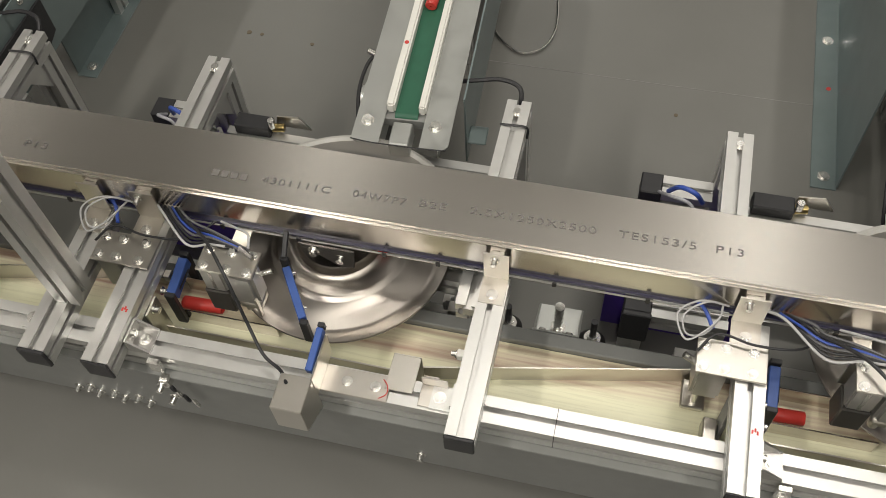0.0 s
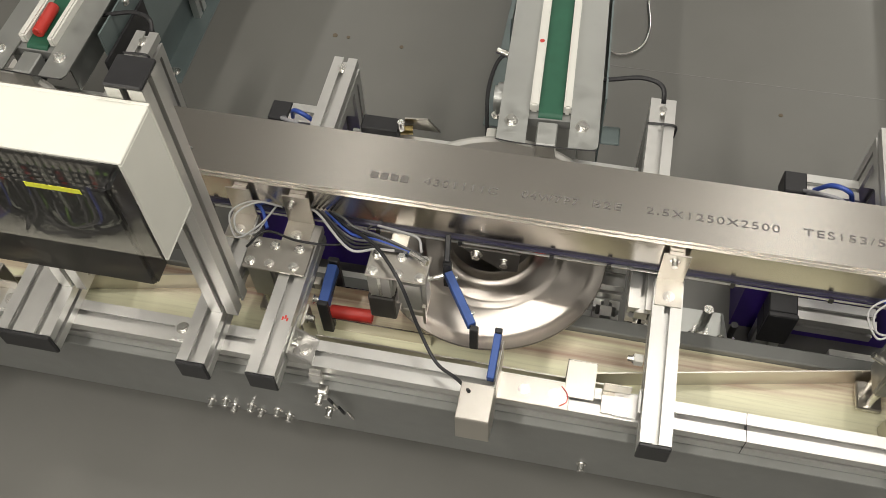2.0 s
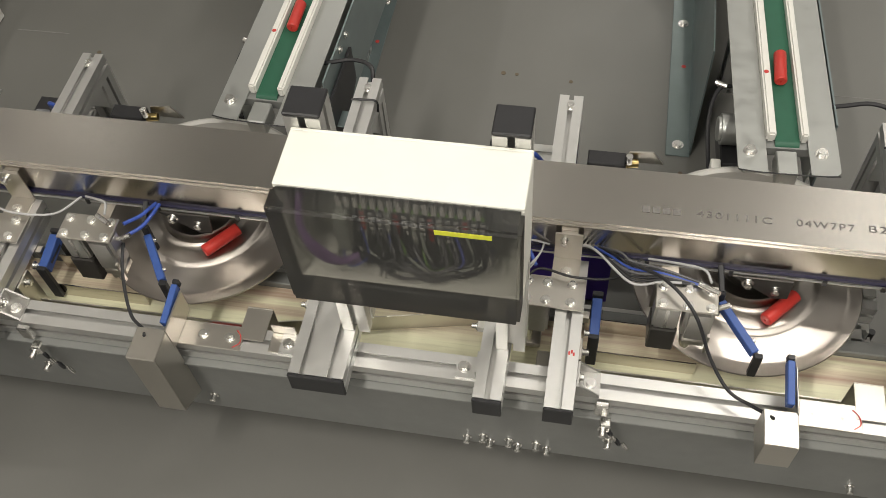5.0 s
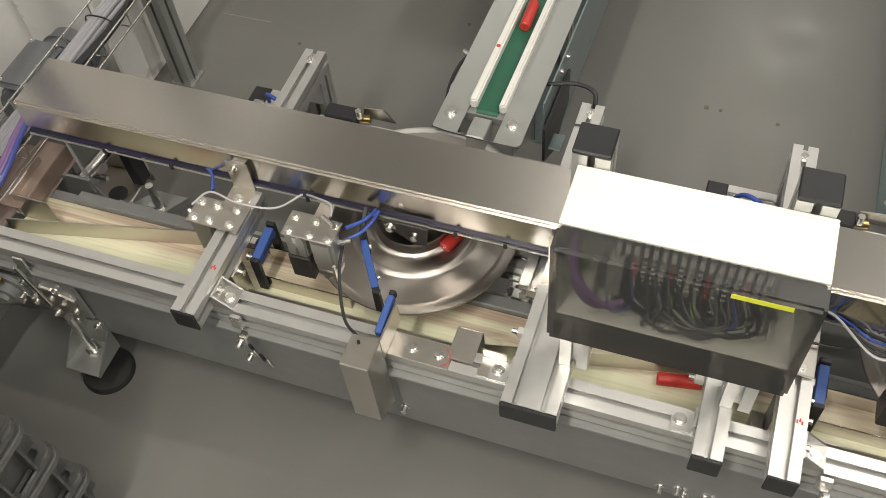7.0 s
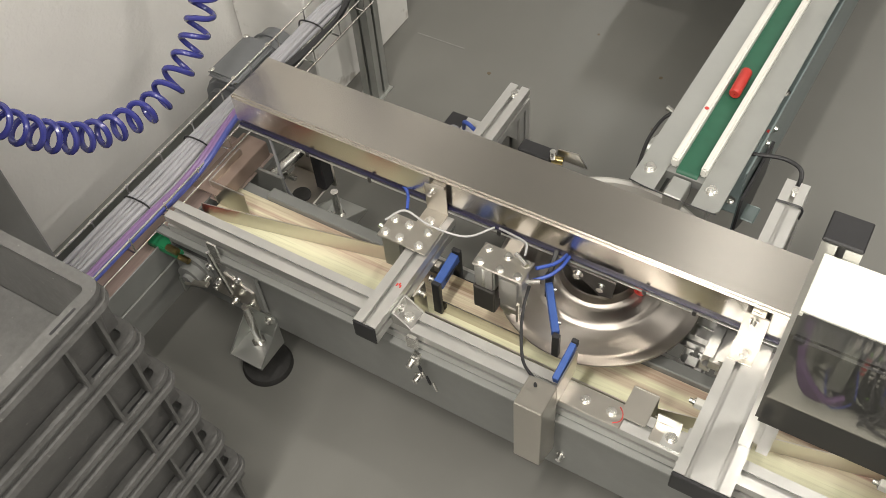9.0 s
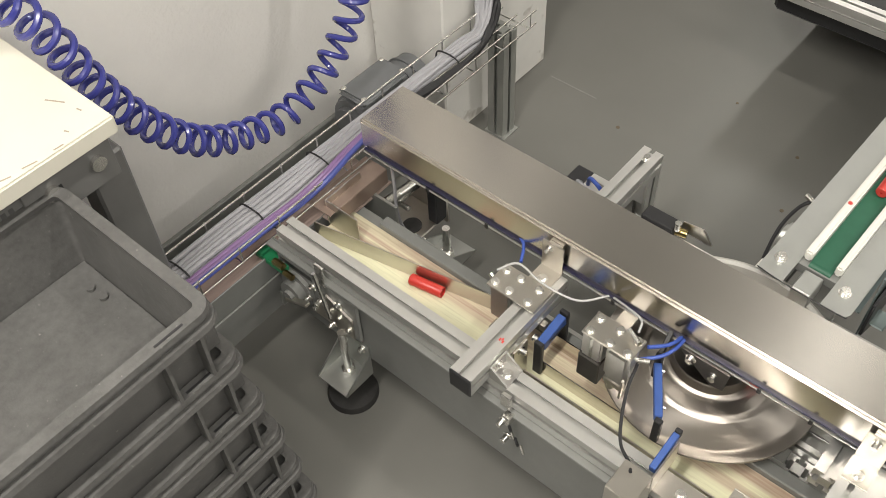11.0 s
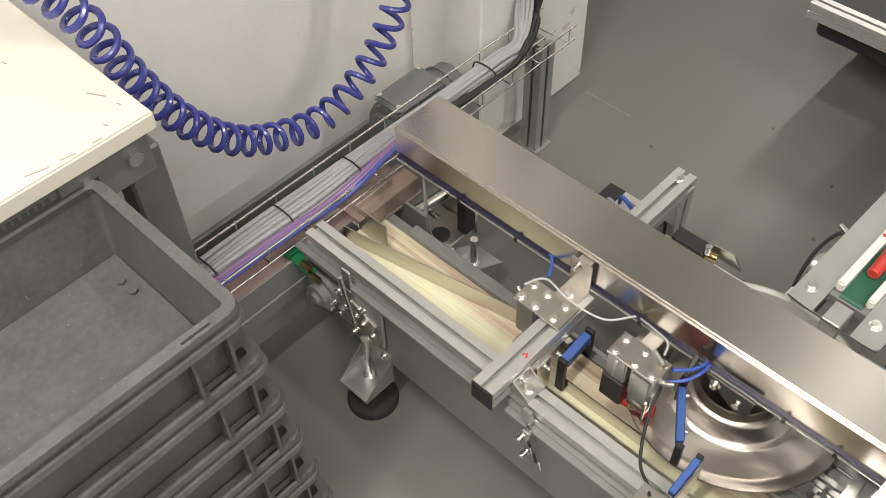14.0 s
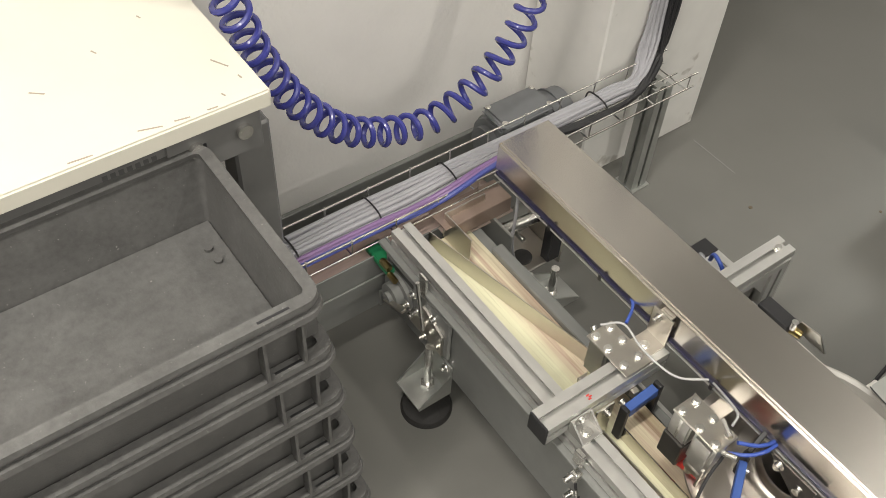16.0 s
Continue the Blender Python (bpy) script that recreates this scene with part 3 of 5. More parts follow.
def lift_unit(x0):
    c = thing("lift_cylinder", x0 + 0.14, 0.15, 0.33, "twin air cylinders under a stainless six-bolt plate above the disc", "air cylinder", "lift cylinders over the discs")
    plate = part("plate", B(x0 + 0.094, x0 + 0.178, 0.128, 0.172, 0.459, 0.463, 0.001), BRACKET, c)
    for dx, y in ((0.104, 0.136), (0.104, 0.163), (0.138, 0.136), (0.138, 0.163), (0.168, 0.136), (0.168, 0.163)):
        bolt((x0 + dx, y, 0.463), plate, r=0.0046, h=0.006)
    part("cylinder", B(x0 + 0.095, x0 + 0.130, 0.130, 0.164, 0.405, 0.4587, 0.003, 2), ZINC, c)
    part("cylinder_slot", B(x0 + 0.110, x0 + 0.115, 0.1294, 0.1299, 0.408, 0.456), CHROME, c)
    part("black_block", B(x0 + 0.093, x0 + 0.131, 0.128, 0.166, 0.350, 0.4047, 0.002), DARKBLOCK, c)
    part("cylinder", B(x0 + 0.136, x0 + 0.176, 0.128, 0.162, 0.384, 0.4587, 0.006, 2), ZINC, c)
    bm = B(x0 + 0.138, x0 + 0.174, 0.130, 0.160, 0.366, 0.3838, 0.004)
    rod(bm, (x0 + 0.148, 0.141, 0.366), (x0 + 0.148, 0.141, 0.352), 0.007, 14)
    part("ram", bm, BRACKET, c, "", True)
    part("back_bracket", B(x0 + 0.092, x0 + 0.135, 0.1725, 0.176, 0.39, 0.4585), BRACKET, c)
    part("hanger", B(x0 + 0.105, x0 + 0.13, 0.1765, 0.2425, 0.405, 0.409), BRACKET, c)
    part("arm", B(x0 + 0.172, x0 + 0.1755, 0.122, 0.1275, 0.365, 0.41), BRACKET, c)
    part("fitting", rod(bmesh.new(), (x0 + 0.176, 0.150, 0.44), (x0 + 0.196, 0.156, 0.446), 0.004, 10), CHROME, c, "", True)
    part("needle_valve", rod(bmesh.new(), (x0 + 0.150, 0.166, 0.474), (x0 + 0.176, 0.150, 0.480), 0.004, 10), CHROME, c, "", True)
    c.location += Vector((0, 0.010, -0.014))
    return c


def sensors(x0):
    # short fork over the belt beside the bar
    s = thing("light_barrier", x0 + 0.01, 0.17, 0.258, "blue fork light barrier with black legs beside the cross bar", "sensor", "light barriers at the stations")
    part("body", slant((x0 + 0.019, 0.208, 0.336), (x0 + 0.019, 0.150, 0.326), 0.015, 0.021), BLUE, s)
    part("leg", slant((x0 + 0.019, 0.145, 0.338), (x0 + 0.019, 0.145, 0.256), 0.016, 0.008), BLACK, s)
    part("leg", slant((x0 + 0.019, 0.2125, 0.350), (x0 + 0.019, 0.2125, 0.264), 0.016, 0.008), BLACK, s)
    part("print", B(x0 + 0.0282, x0 + 0.0285, 0.160, 0.196, 0.329, 0.334), BLACK, s)
    part("mount", B(x0 + 0.0005, x0 + 0.0095, 0.170, 0.182, 0.33, 0.344), BRACKET, s)
    part("plate", B(x0 + 0.001, x0 + 0.004, 0.10, 0.135, 0.252, 0.345), BRACKET, s)
    bolt((x0 + 0.0042, 0.118, 0.335), s, (1, 0, 0), 0.005, 0.010)
    bolt((x0 + 0.0042, 0.150, 0.335), s, (1, 0, 0), 0.0045, 0.008)
    # long slanted one, over the disc
    s = thing("light_barrier", x0 + 0.21, 0.18, 0.32, "long blue light barrier with printed side reaching over the disc", "sensor", "light barriers at the stations")
    part("body", slant((x0 + 0.193, 0.203, 0.376), (x0 + 0.241, 0.130, 0.370), 0.012, 0.015), BLUE, s)
    part("leg", slant((x0 + 0.245, 0.124, 0.377), (x0 + 0.245, 0.124, 0.322), 0.012, 0.009), BLACK, s)
    part("leg", slant((x0 + 0.191, 0.209, 0.396), (x0 + 0.191, 0.209, 0.335), 0.012, 0.008), BLACK, s)
    part("stay", slant((x0 + 0.191, 0.209, 0.396), (x0 + 0.186, 0.245, 0.412), 0.008, 0.006), BLACK, s)
    for f in (0.12, 0.8):
        bolt((x0 + 0.193 + 0.048 * f + 0.0055, 0.203 - 0.073 * f + 0.0035, 0.377 - 0.006 * f), s, (0.9, 0.4, 0.1), 0.003, 0.004)
    # upright one on the rail
    s = thing("light_barrier", x0 + 0.29, 0.07, 0.346, "upright blue light barrier on a stainless holder plate", "sensor", "light barriers at the stations")
    part("body", slant((x0 + 0.281, 0.045, 0.392), (x0 + 0.281, 0.106, 0.402), 0.010, 0.016), BLUE, s)
    part("head", slant((x0 + 0.281, 0.1065, 0.403), (x0 + 0.281, 0.114, 0.404), 0.010, 0.014), BLACK, s)
    bm = B(x0 + 0.288, x0 + 0.291, 0.030, 0.100, 0.3495, 0.402, 0.001)
    part("upright_plate", bm, BRACKET, s)
    bm = B(x0 + 0.2885, x0 + 0.386, 0.040, 0.080, 0.3465, 0.3495, 0.001)
    holder = part("holder_plate", bm, BRACKET, s, "rounded stainless holder plate")
    for dx in (0.325, 0.366):
        bolt((x0 + dx, 0.060, 0.3495), holder, r=0.0052, h=0.006)
    part("pen_ring", T([(x0 + 0.374, 0.073, 0.3502), (x0 + 0.382, 0.064, 0.3502), (x0 + 0.383, 0.052, 0.3502), (x0 + 0.374, 0.044, 0.3502)], 0.0008, 5), REDINKLASER, s)
    # folded cover before it
    low = 0.235 if x0 < 0.5 else 0.335
    cover = bmesh.new()
    box(cover, x0 + 0.246, x0 + 0.290, -0.017, 0.034, 0.3965, 0.3985, 0.0009)
    box(cover, x0 + 0.246, x0 + 0.290, -0.0172, -0.0150, low, 0.3963, 0.0006)
    box(cover, x0 + 0.246, x0 + 0.248, -0.0148, 0.034, low, 0.3963)
    sheet_poly(cover, [(x0 + 0.288, -0.0148, 0.3963), (x0 + 0.288, 0.034, 0.3963), (x0 + 0.288, 0.034, low - 0.03), (x0 + 0.288, -0.0148, low)], (1, 0, 0), 0.002)
    single("sensor_cover", cover, BRACKET, "folded stainless cover hanging before the rail", "cover", "sensor covers", origin=(x0 + 0.28, 0.02, low))



def disc(x0):
    d = thing("rotary_disc", x0 + 0.24, 0.30, 0.14, "large spun stainless feeding disc with stepped rings", "feeding disc", "feeding discs under the duct")
    out = [(0.02, -0.03), (0.15, -0.012), (0.172, -0.003), (0.1735, -0.001), (0.1735, 0.001), (0.1725, 0.002), (0.160, 0.0015), (0.156, 0.0008), (0.150, 0.0014), (0.130, 0.0042), (0.112, 0.0062), (0.108, 0.0075), (0.103, 0.0108), (0.098, 0.0118), (0.080, 0.0120), (0.072, 0.0135), (0.068, 0.017), (0.066, 0.030), (0.063, 0.033), (0.045, 0.0335), (0.043, 0.031), (0.020, 0.031), (0.012, 0.031)]
    part("disc", lathe(bmesh.new(), out, (x0 + 0.24, 0.30, 0.31)), SPUN, d, "", True)
    part("hub", rod(bmesh.new(), (x0 + 0.24, 0.30, 0.3413), (x0 + 0.24, 0.30, 0.356), 0.012, 6), CHROME, d)
    part("shaft", rod(bmesh.new(), (x0 + 0.24, 0.30, 0.14), (x0 + 0.24, 0.30, 0.284), 0.014, 16), CHROME, d, "", True)
    part("motor", B(x0 + 0.19, x0 + 0.29, 0.25, 0.35, 0.0, 0.14, 0.008, 2), BLACK, d)
    g = bmesh.new()
    ring = []
    for i in range(41):
        a = radians(8 + 164 * i / 40)
        c, s = math.cos(a), math.sin(a)
        ring.append([g.verts.new((x0 + 0.24 + r * c, 0.30 + r * s, z)) for r, z in ((0.180, 0.295), (0.180, 0.342), (0.186, 0.345), (0.192, 0.342), (0.192, 0.295))])
    for p, q in zip(ring, ring[1:]):
        for m in range(5):
            g.faces.new((p[m], p[(m + 1) % 5], q[(m + 1) % 5], q[m]))
    g.faces.new(ring[0]), g.faces.new(ring[-1])
    part("guard_ring", g, GUARD, d, "pale grey plastic guard ring", True)
    w = thing("wiper_arm", x0 + 0.24, 0.24, 0.34, "dark bent sheet wiper arm on the duct rail", "wiper", "wiper arms over the discs")
    bm = sheet_poly(bmesh.new(), [(x0 + 0.205, 0.2385, 0.40), (x0 + 0.29, 0.2385, 0.40), (x0 + 0.288, 0.233, 0.366), (x0 + 0.268, 0.233, 0.362)], (0, -1, 0), 0.003)
    part("blade", bm, DARKBLOCK, w)
    bolt((x0 + 0.268, 0.2345, 0.380), w, (0, -1, 0), 0.006, 0.008)
    bolt((x0 + 0.228, 0.2345, 0.390), w, (0, -1, 0), 0.006, 0.008)


def under_frame(x0):
    f = thing("support_frame", x0 + 0.2, 0.42, 0.0, "slotted aluminium support frame with legs behind the duct", "machine frame", "support frames")
    for x in (x0 - 0.058, x0 + 0.467):
        part("arm", PR("y", 0.20 if x > x0 else 0.36, 0.59, x, 0.35), ALU, f)
        part("leg", PR("z", 0.0, 0.3297, x, 0.57), ALU, f)
        part("bolt", bolt_mesh((x, 0.567, 0.3665), (0, 0, 1), 0.006, 0.006), CHROME, f, "", True)
        part("gusset", sheet_poly(bmesh.new(), [(x - 0.015, 0.5495, 0.329), (x - 0.015, 0.50, 0.329), (x - 0.015, 0.5495, 0.27)], (1, 0, 0), 0.03), ALU, f, "cast aluminium gusset")
        part("foot", rod(bmesh.new(), (x, 0.535, 0.0), (x, 0.535, 0.012), 0.014, 16), RUBBER, f, "", True)
    part("low_rail", PR("x", x0 - 0.16, x0 - 0.0785, 0.545, 0.245), ALU, f)
    part("end_cap", B(x0 - 0.196, x0 - 0.1603, 0.524, 0.566, 0.224, 0.267, 0.002), BLACK, f, "black plastic end cap")
    part("back_rail", PR("x", x0 - 0.0375, x0 + 0.4465, 0.50, 0.255), ALU, f)
    part("front_rail", PR("x", x0 + 0.30, x0 + 0.4465, 0.31, 0.252), ALU, f)
    part("low_rail", PR("x", x0 - 0.10, x0 + 0.4465, 0.28, 0.15), ALU, f)
    part("stub", PR("z", 0.0, 0.2315, x0 + 0.425, 0.268), ALU, f)
    t = T([(x0 + 0.445, 0.535, 0.3705), (x0 + 0.467, 0.535, 0.3725), (x0 + 0.489, 0.535, 0.3705), (x0 + 0.4895, 0.535, 0.345)], 0.002, 6)
    part("cable_tie", t, BLACK, f)
    v = thing("solenoid_valve", x0 + 0.02, 0.52, 0.265, "small black valve with brass silencer on the frame", "valve", "valves behind the duct")
    part("body", B(x0 - 0.02, x0 + 0.045, 0.505, 0.535, 0.2753, 0.30, 0.002), BLACK, v)
    part("silencer", rod(bmesh.new(), (x0 + 0.0455, 0.52, 0.287), (x0 + 0.066, 0.524, 0.287), 0.008, 14), BRASS, v, "", True)
    part("fitting", rod(bmesh.new(), (x0 + 0.05, 0.512, 0.30), (x0 + 0.05, 0.512, 0.318), 0.006, 12), CHROME, v, "", True)
    part("clamp_sheet", sheet_poly(bmesh.new(), [(x0 + 0.045, 0.535, 0.276), (x0 + 0.11, 0.535, 0.276), (x0 + 0.09, 0.535, 0.305), (x0 + 0.05, 0.535, 0.30)], (0, 1, 0), 0.003), BRACKET, v)


def air_lines(x0):
    h = T([(x0 - 0.15, 0.53, 0.27), (x0 - 0.135, 0.51, 0.312), (x0 - 0.11, 0.50, 0.314), (x0 - 0.095, 0.51, 0.28)], 0.004, 8)
    single("air_hose", h, BLUETUBE, "blue air hose looped behind the duct", "air hose", "air hoses", smooth=True)
    h = T([(x0 - 0.165, 0.53, 0.265), (x0 - 0.15, 0.49, 0.312), (x0 - 0.12, 0.48, 0.314), (x0 - 0.10, 0.47, 0.29)], 0.003, 8)
    single("sensor_cable", h, GREYCABLE, "grey sensor cable looped behind the duct", "cable", "sensor cables", smooth=True)
    h = T([(x0 + 0.203, 0.243, 0.412), (x0 + 0.203, 0.222, 0.424), (x0 + 0.196, 0.205, 0.428), (x0 + 0.180, 0.183, 0.435)], 0.003, 8)
    if x0 < 0.5:
        single("air_hose", h, BLUETUBE, "blue air hose feeding the lift cylinder", "air hose", "air hoses", smooth=True)
    h = T([(x0 + 0.208, 0.243, 0.410), (x0 + 0.208, 0.216, 0.418), (x0 + 0.198, 0.193, 0.416), (x0 + 0.179, 0.168, 0.42)], 0.003, 8)
    if x0 < 0.5:
        single("air_hose", h, BLUETUBE, "blue air hose feeding the lift cylinder", "air hose", "air hoses", smooth=True)
    h = T([(x0 + x, y, z) for x, y, z in [(-0.117, 0.260, 0.405), (-0.092, 0.247, 0.400), (-0.076, 0.219, 0.396)]], 0.0028, 8)
    single("air_hose", h, BLUETUBE, "short blue air hose from the duct to the stop cylinder", "air hose", "air hoses", smooth=True)
    h = T([(x0 - 0.094, 0.18, 0.40), (x0 - 0.07, 0.205, 0.41), (x0 - 0.02, 0.20, 0.405), (x0 + 0.04, 0.21, 0.40), (x0 + 0.075, 0.245, 0.405)], 0.0019, 8)
    single("sensor_cable", h, PALECABLE if x0 < 0.5 else BLACK, "thin cable across the cross bar", "cable", "sensor cables", smooth=True)
    h = T([(x0 + 0.085, 0.243, 0.41), (x0 + 0.12, 0.220, 0.44), (x0 + 0.155, 0.198, 0.464), (x0 + 0.165, 0.175, 0.468)], 0.0019, 8)
    single("sensor_cable", h, PALECABLE, "thin pale grey cable to the lift cylinder", "cable", "sensor cables", smooth=True)
    way = [(0.178, 0.165, 0.41), (0.186, 0.13, 0.40), (0.203, 0.09, 0.39), (0.225, 0.055, 0.385), (0.252, 0.035, 0.39), (0.262, 0.02, 0.4005)]
    if x0 > 0.5:
        way = [(0.02, 0.235, 0.42), (0.06, 0.210, 0.440), (0.105, 0.172, 0.466), (0.145, 0.130, 0.458), (0.176, 0.095, 0.402), (0.205, 0.064, 0.376), (0.236, 0.046, 0.376), (0.258, 0.02, 0.4005)]
    h = T([(x0 + x, y, z) for x, y, z in way], 0.0025, 8)
    single("sensor_cable", h, BLACK, "black sensor cable hanging down to the cover", "cable", "sensor cables", smooth=True)


def bundle(x0):
    """The thicker cable bunch of the later stations."""
    for i in range(7):
        j = (i - 3) * 0.006
        mat = (PALECABLE, BLACK, BLACK, DIMWIRE, BLUETUBE, BLACK, DIMWIRE)[i]
        h = T([(x0 + 0.0 + j, 0.25, 0.415), (x0 + 0.025 + j, 0.225, 0.425 + abs(j)), (x0 + 0.06, 0.20 + j, 0.435), (x0 + 0.10, 0.19 + j * 0.6, 0.45), (x0 + 0.145 + j, 0.178, 0.455)], 0.0019, 7)
        single("cable", h, mat, "cable of a loose bunch leaving the duct", "cable", "bunched cables", smooth=True)
    for i in range(2):
        j = i * 0.009
        h = T([(x0 - 0.06, 0.25, 0.41), (x0 - 0.09 - j, 0.242, 0.425), (x0 - 0.118 - j, 0.22, 0.42), (x0 - 0.112, 0.200 - j, 0.405), (x0 - 0.088, 0.205, 0.402 + j), (x0 - 0.072, 0.225, 0.418), (x0 - 0.068, 0.248, 0.412)], 0.0015, 7)
        single("cable", h, (PALECABLE, PALECABLE, GREYCABLE)[i], "pale grey cable looped beside the stop cylinder", "cable", "bunched cables", smooth=True)


single("sensor_cable", T([(-0.411, 0.271, 0.405), (-0.402, 0.266, 0.330), (-0.412, 0.277, 0.220), (-0.409, 0.300, 0.130)], 0.0032, 8), GREYCABLE, "grey cable hanging from the duct to the tension gear", "cable", "sensor cables", smooth=True)
for k in range(3):
    at = PITCH * k
    cross_bar(at), clamp_unit(at), lift_unit(at), sensors(at), disc(at), under_frame(at), air_lines(at)
    if k:
        bundle(at)


def post(x0, w, n):
    b = thing("cross_bar", x0 + w / 2, 0.12, 0.346, "aluminium profile bar with black cap across the belt", "profile bar", "cross bars over the belt")
    part("profile", PR("y", 0.0, 0.246, x0 + w / 2, 0.366, w, 0.04, n, 1), ALU, b)
    part("end_cap", B(x0 - 0.0005, x0 + w + 0.0005, -0.006, -0.0003, 0.3455, 0.3865, 0.0015), BLACK, b, "black plastic end cap")
    bm = B(x0 + 0.002, x0 + 0.038, 0.200, 0.2442, 0.3865, 0.389)
    box(bm, x0 + 0.002, x0 + 0.038, 0.2420, 0.2442, 0.389, 0.450)
    box(bm, x0 + 0.002 + 0.008, x0 + 0.038 - 0.008, 0.2442, 0.2517, 0.412, 0.445)
    part("hanger", bm, BRACKET, b, "bent stainless hanger")
    bolt((x0 + 0.020, 0.214, 0.389), b)
    bm = B(x0 - 0.004, x0 - 0.001, 0.045, 0.078, 0.3468, 0.372)
    box(bm, x0 - 0.034, x0 - 0.004, 0.045, 0.078, 0.3468, 0.350)
    part("angle", bm, ALU, b)
    bolt((x0 - 0.022, 0.062, 0.350), b, r=0.006)
    bm = B(x0 - 0.014, x0 - 0.001, 0.128, 0.140, 0.338, 0.352, 0.001)
    part("clip", bm, PE, b)
    bolt((x0 - 0.0145, 0.134, 0.345), b, (-1, 0, 0), 0.004, 0.008)
    return b


post(0.479, 0.08, 2)
post(0.741, 0.04, 1)
post(1.357, 0.04, 1)


def control_box():
    for x in (0.541, 0.763):
        p = thing("box_post", x + 0.02, 0.096, 0.3865, "upright slotted aluminium post with a black cap behind the control box", "profile post", "posts of the control box")
        part("profile", PR("z", 0.3867, 0.836, x + 0.02, 0.098), ALU, p)
        part("end_cap", B(x - 0.0005, x + 0.0405, 0.0775, 0.1185, 0.8362, 0.842, 0.0015), BLACK, p, "black plastic end cap")
    c = thing("control_box", 0.678, 0.02, 0.650, "white control box with smoked clear lid, terminals and wires inside", "control box")
    x0, x1, z0, z1 = 0.548, 0.807, 0.650, 0.822
    part("back", B(x0, x1, 0.0735, 0.0775, z0, z1, 0.001), WHITE, c)
    part("top", B(x0, x1, 0.0, 0.0733, z1 - 0.004, z1, 0.001), WHITE, c)
    part("bottom", B(x0, x1, 0.0, 0.0733, z0, z0 + 0.004, 0.001), WHITE, c)
    for a in (x0, x1 - 0.004):
        part("side", B(a, a + 0.004, 0.0, 0.0733, z0 + 0.0042, z1 - 0.0042, 0.001), WHITE, c)
    lid = B(x0 - 0.0005, x1 + 0.0005, -0.033, -0.0004, z0 - 0.0005, z1 + 0.0005, 0.004, 2)
    bmesh.ops.delete(lid, geom=[f for f in lid.faces if f.calc_center_median().y > -0.0006], context="FACES")
    lid_ob = part("lid", lid, SMOKED, c, "smoked clear plastic lid")
    lid_ob.visible_shadow = False
    for a in (x0 + 0.010, x1 - 0.010):
        for b in (z0 + 0.010, z1 - 0.010):
            part("lid_screw", rod(bmesh.new(), (a, -0.029, b), (a, -0.016, b), 0.0055, 14), BLACK, lid_ob, "", True)
    part("mounting_plate", B(x0 + 0.01, x1 - 0.01, 0.066, 0.069, z0 + 0.01, z1 - 0.01), GALV, c)
    part("wiring_duct", B(x0 + 0.055, x1 - 0.045, 0.040, 0.0655, 0.775, 0.805, 0.001), TERMINAL, c, "grey slotted wiring duct")
    for i in range(17):
        x = x0 + 0.058 + i * 0.0093
        part("duct_finger", B(x, x + 0.0055, 0.012, 0.0398, 0.778, 0.8045, 0.0006), PE, c)
    part("label", B(0.722, 0.779, -0.0338, -0.0334, 0.8115, 0.8185), YELLOW, c, "yellow label strip with small print")
    part("coupler", B(0.600, 0.616, 0.005, 0.0655, 0.705, 0.765, 0.002), TERMINAL, c)
    for i in range(15):
        x = 0.622 + i * 0.0095
        p = part("terminal", B(x, x + 0.0085, 0.028, 0.0655, 0.700, 0.764, 0.001), CIRCUIT if i % 3 else TERMINAL, c)
        part("clamp", B(x + 0.002, x + 0.0065, 0.0272, 0.0279, 0.757, 0.7615), LED, p, "green LED marker with its glow in the colour")
        bm = bmesh.new()
        for m in range(5):
            box(bm, x + 0.0015, x + 0.007, 0.0274, 0.0279, 0.746 - m * 0.009, 0.750 - m * 0.009)
        part("marker", bm, PE if i % 4 else REDINKLASER, p)
    rnd = random.Random(4)
    for i in range(44):
        x = 0.605 + rnd.random() * 0.155
        end = 0.585 + rnd.random() * 0.19
        low = 0.660 + rnd.random() * 0.03
        mat = rnd.choice((BLACK, BLACK, BLACK, CIRCUIT, CIRCUIT, DIMWIRE, DIMWIRE, DIMWIRE, GREENWIRE, BLUECABLE, TERMINAL))
        w = T([(x, 0.0275, 0.704 + rnd.random() * 0.03), (x + 0.008, 0.010 + rnd.random() * 0.012, 0.69), ((x + end) / 2, rnd.random() * 0.03, low), (end, 0.02 + rnd.random() * 0.03, low + 0.012), (end + 0.02, 0.05, 0.668)], 0.0009 + rnd.random() * 0.0012, 6)
        part("wire", w, mat, c, "", True)
    for i in range(3):
        w = T([(0.560, 0.05, 0.80 - i * 0.01), (0.566, 0.0, 0.75), (0.585 + i * 0.008, -0.005, 0.70), (0.62, 0.01, 0.68 + i * 0.006)], 0.004, 7)
        part("cable", w, PURPLECABLE, c, "", True)
    for i in range(3):
        x = 0.655 + i * 0.016
        part("cable_gland", rod(bmesh.new(), (x, 0.03, 0.6497), (x, 0.03, 0.630), 0.008, 12), CHROME, c, "", True)


control_box()


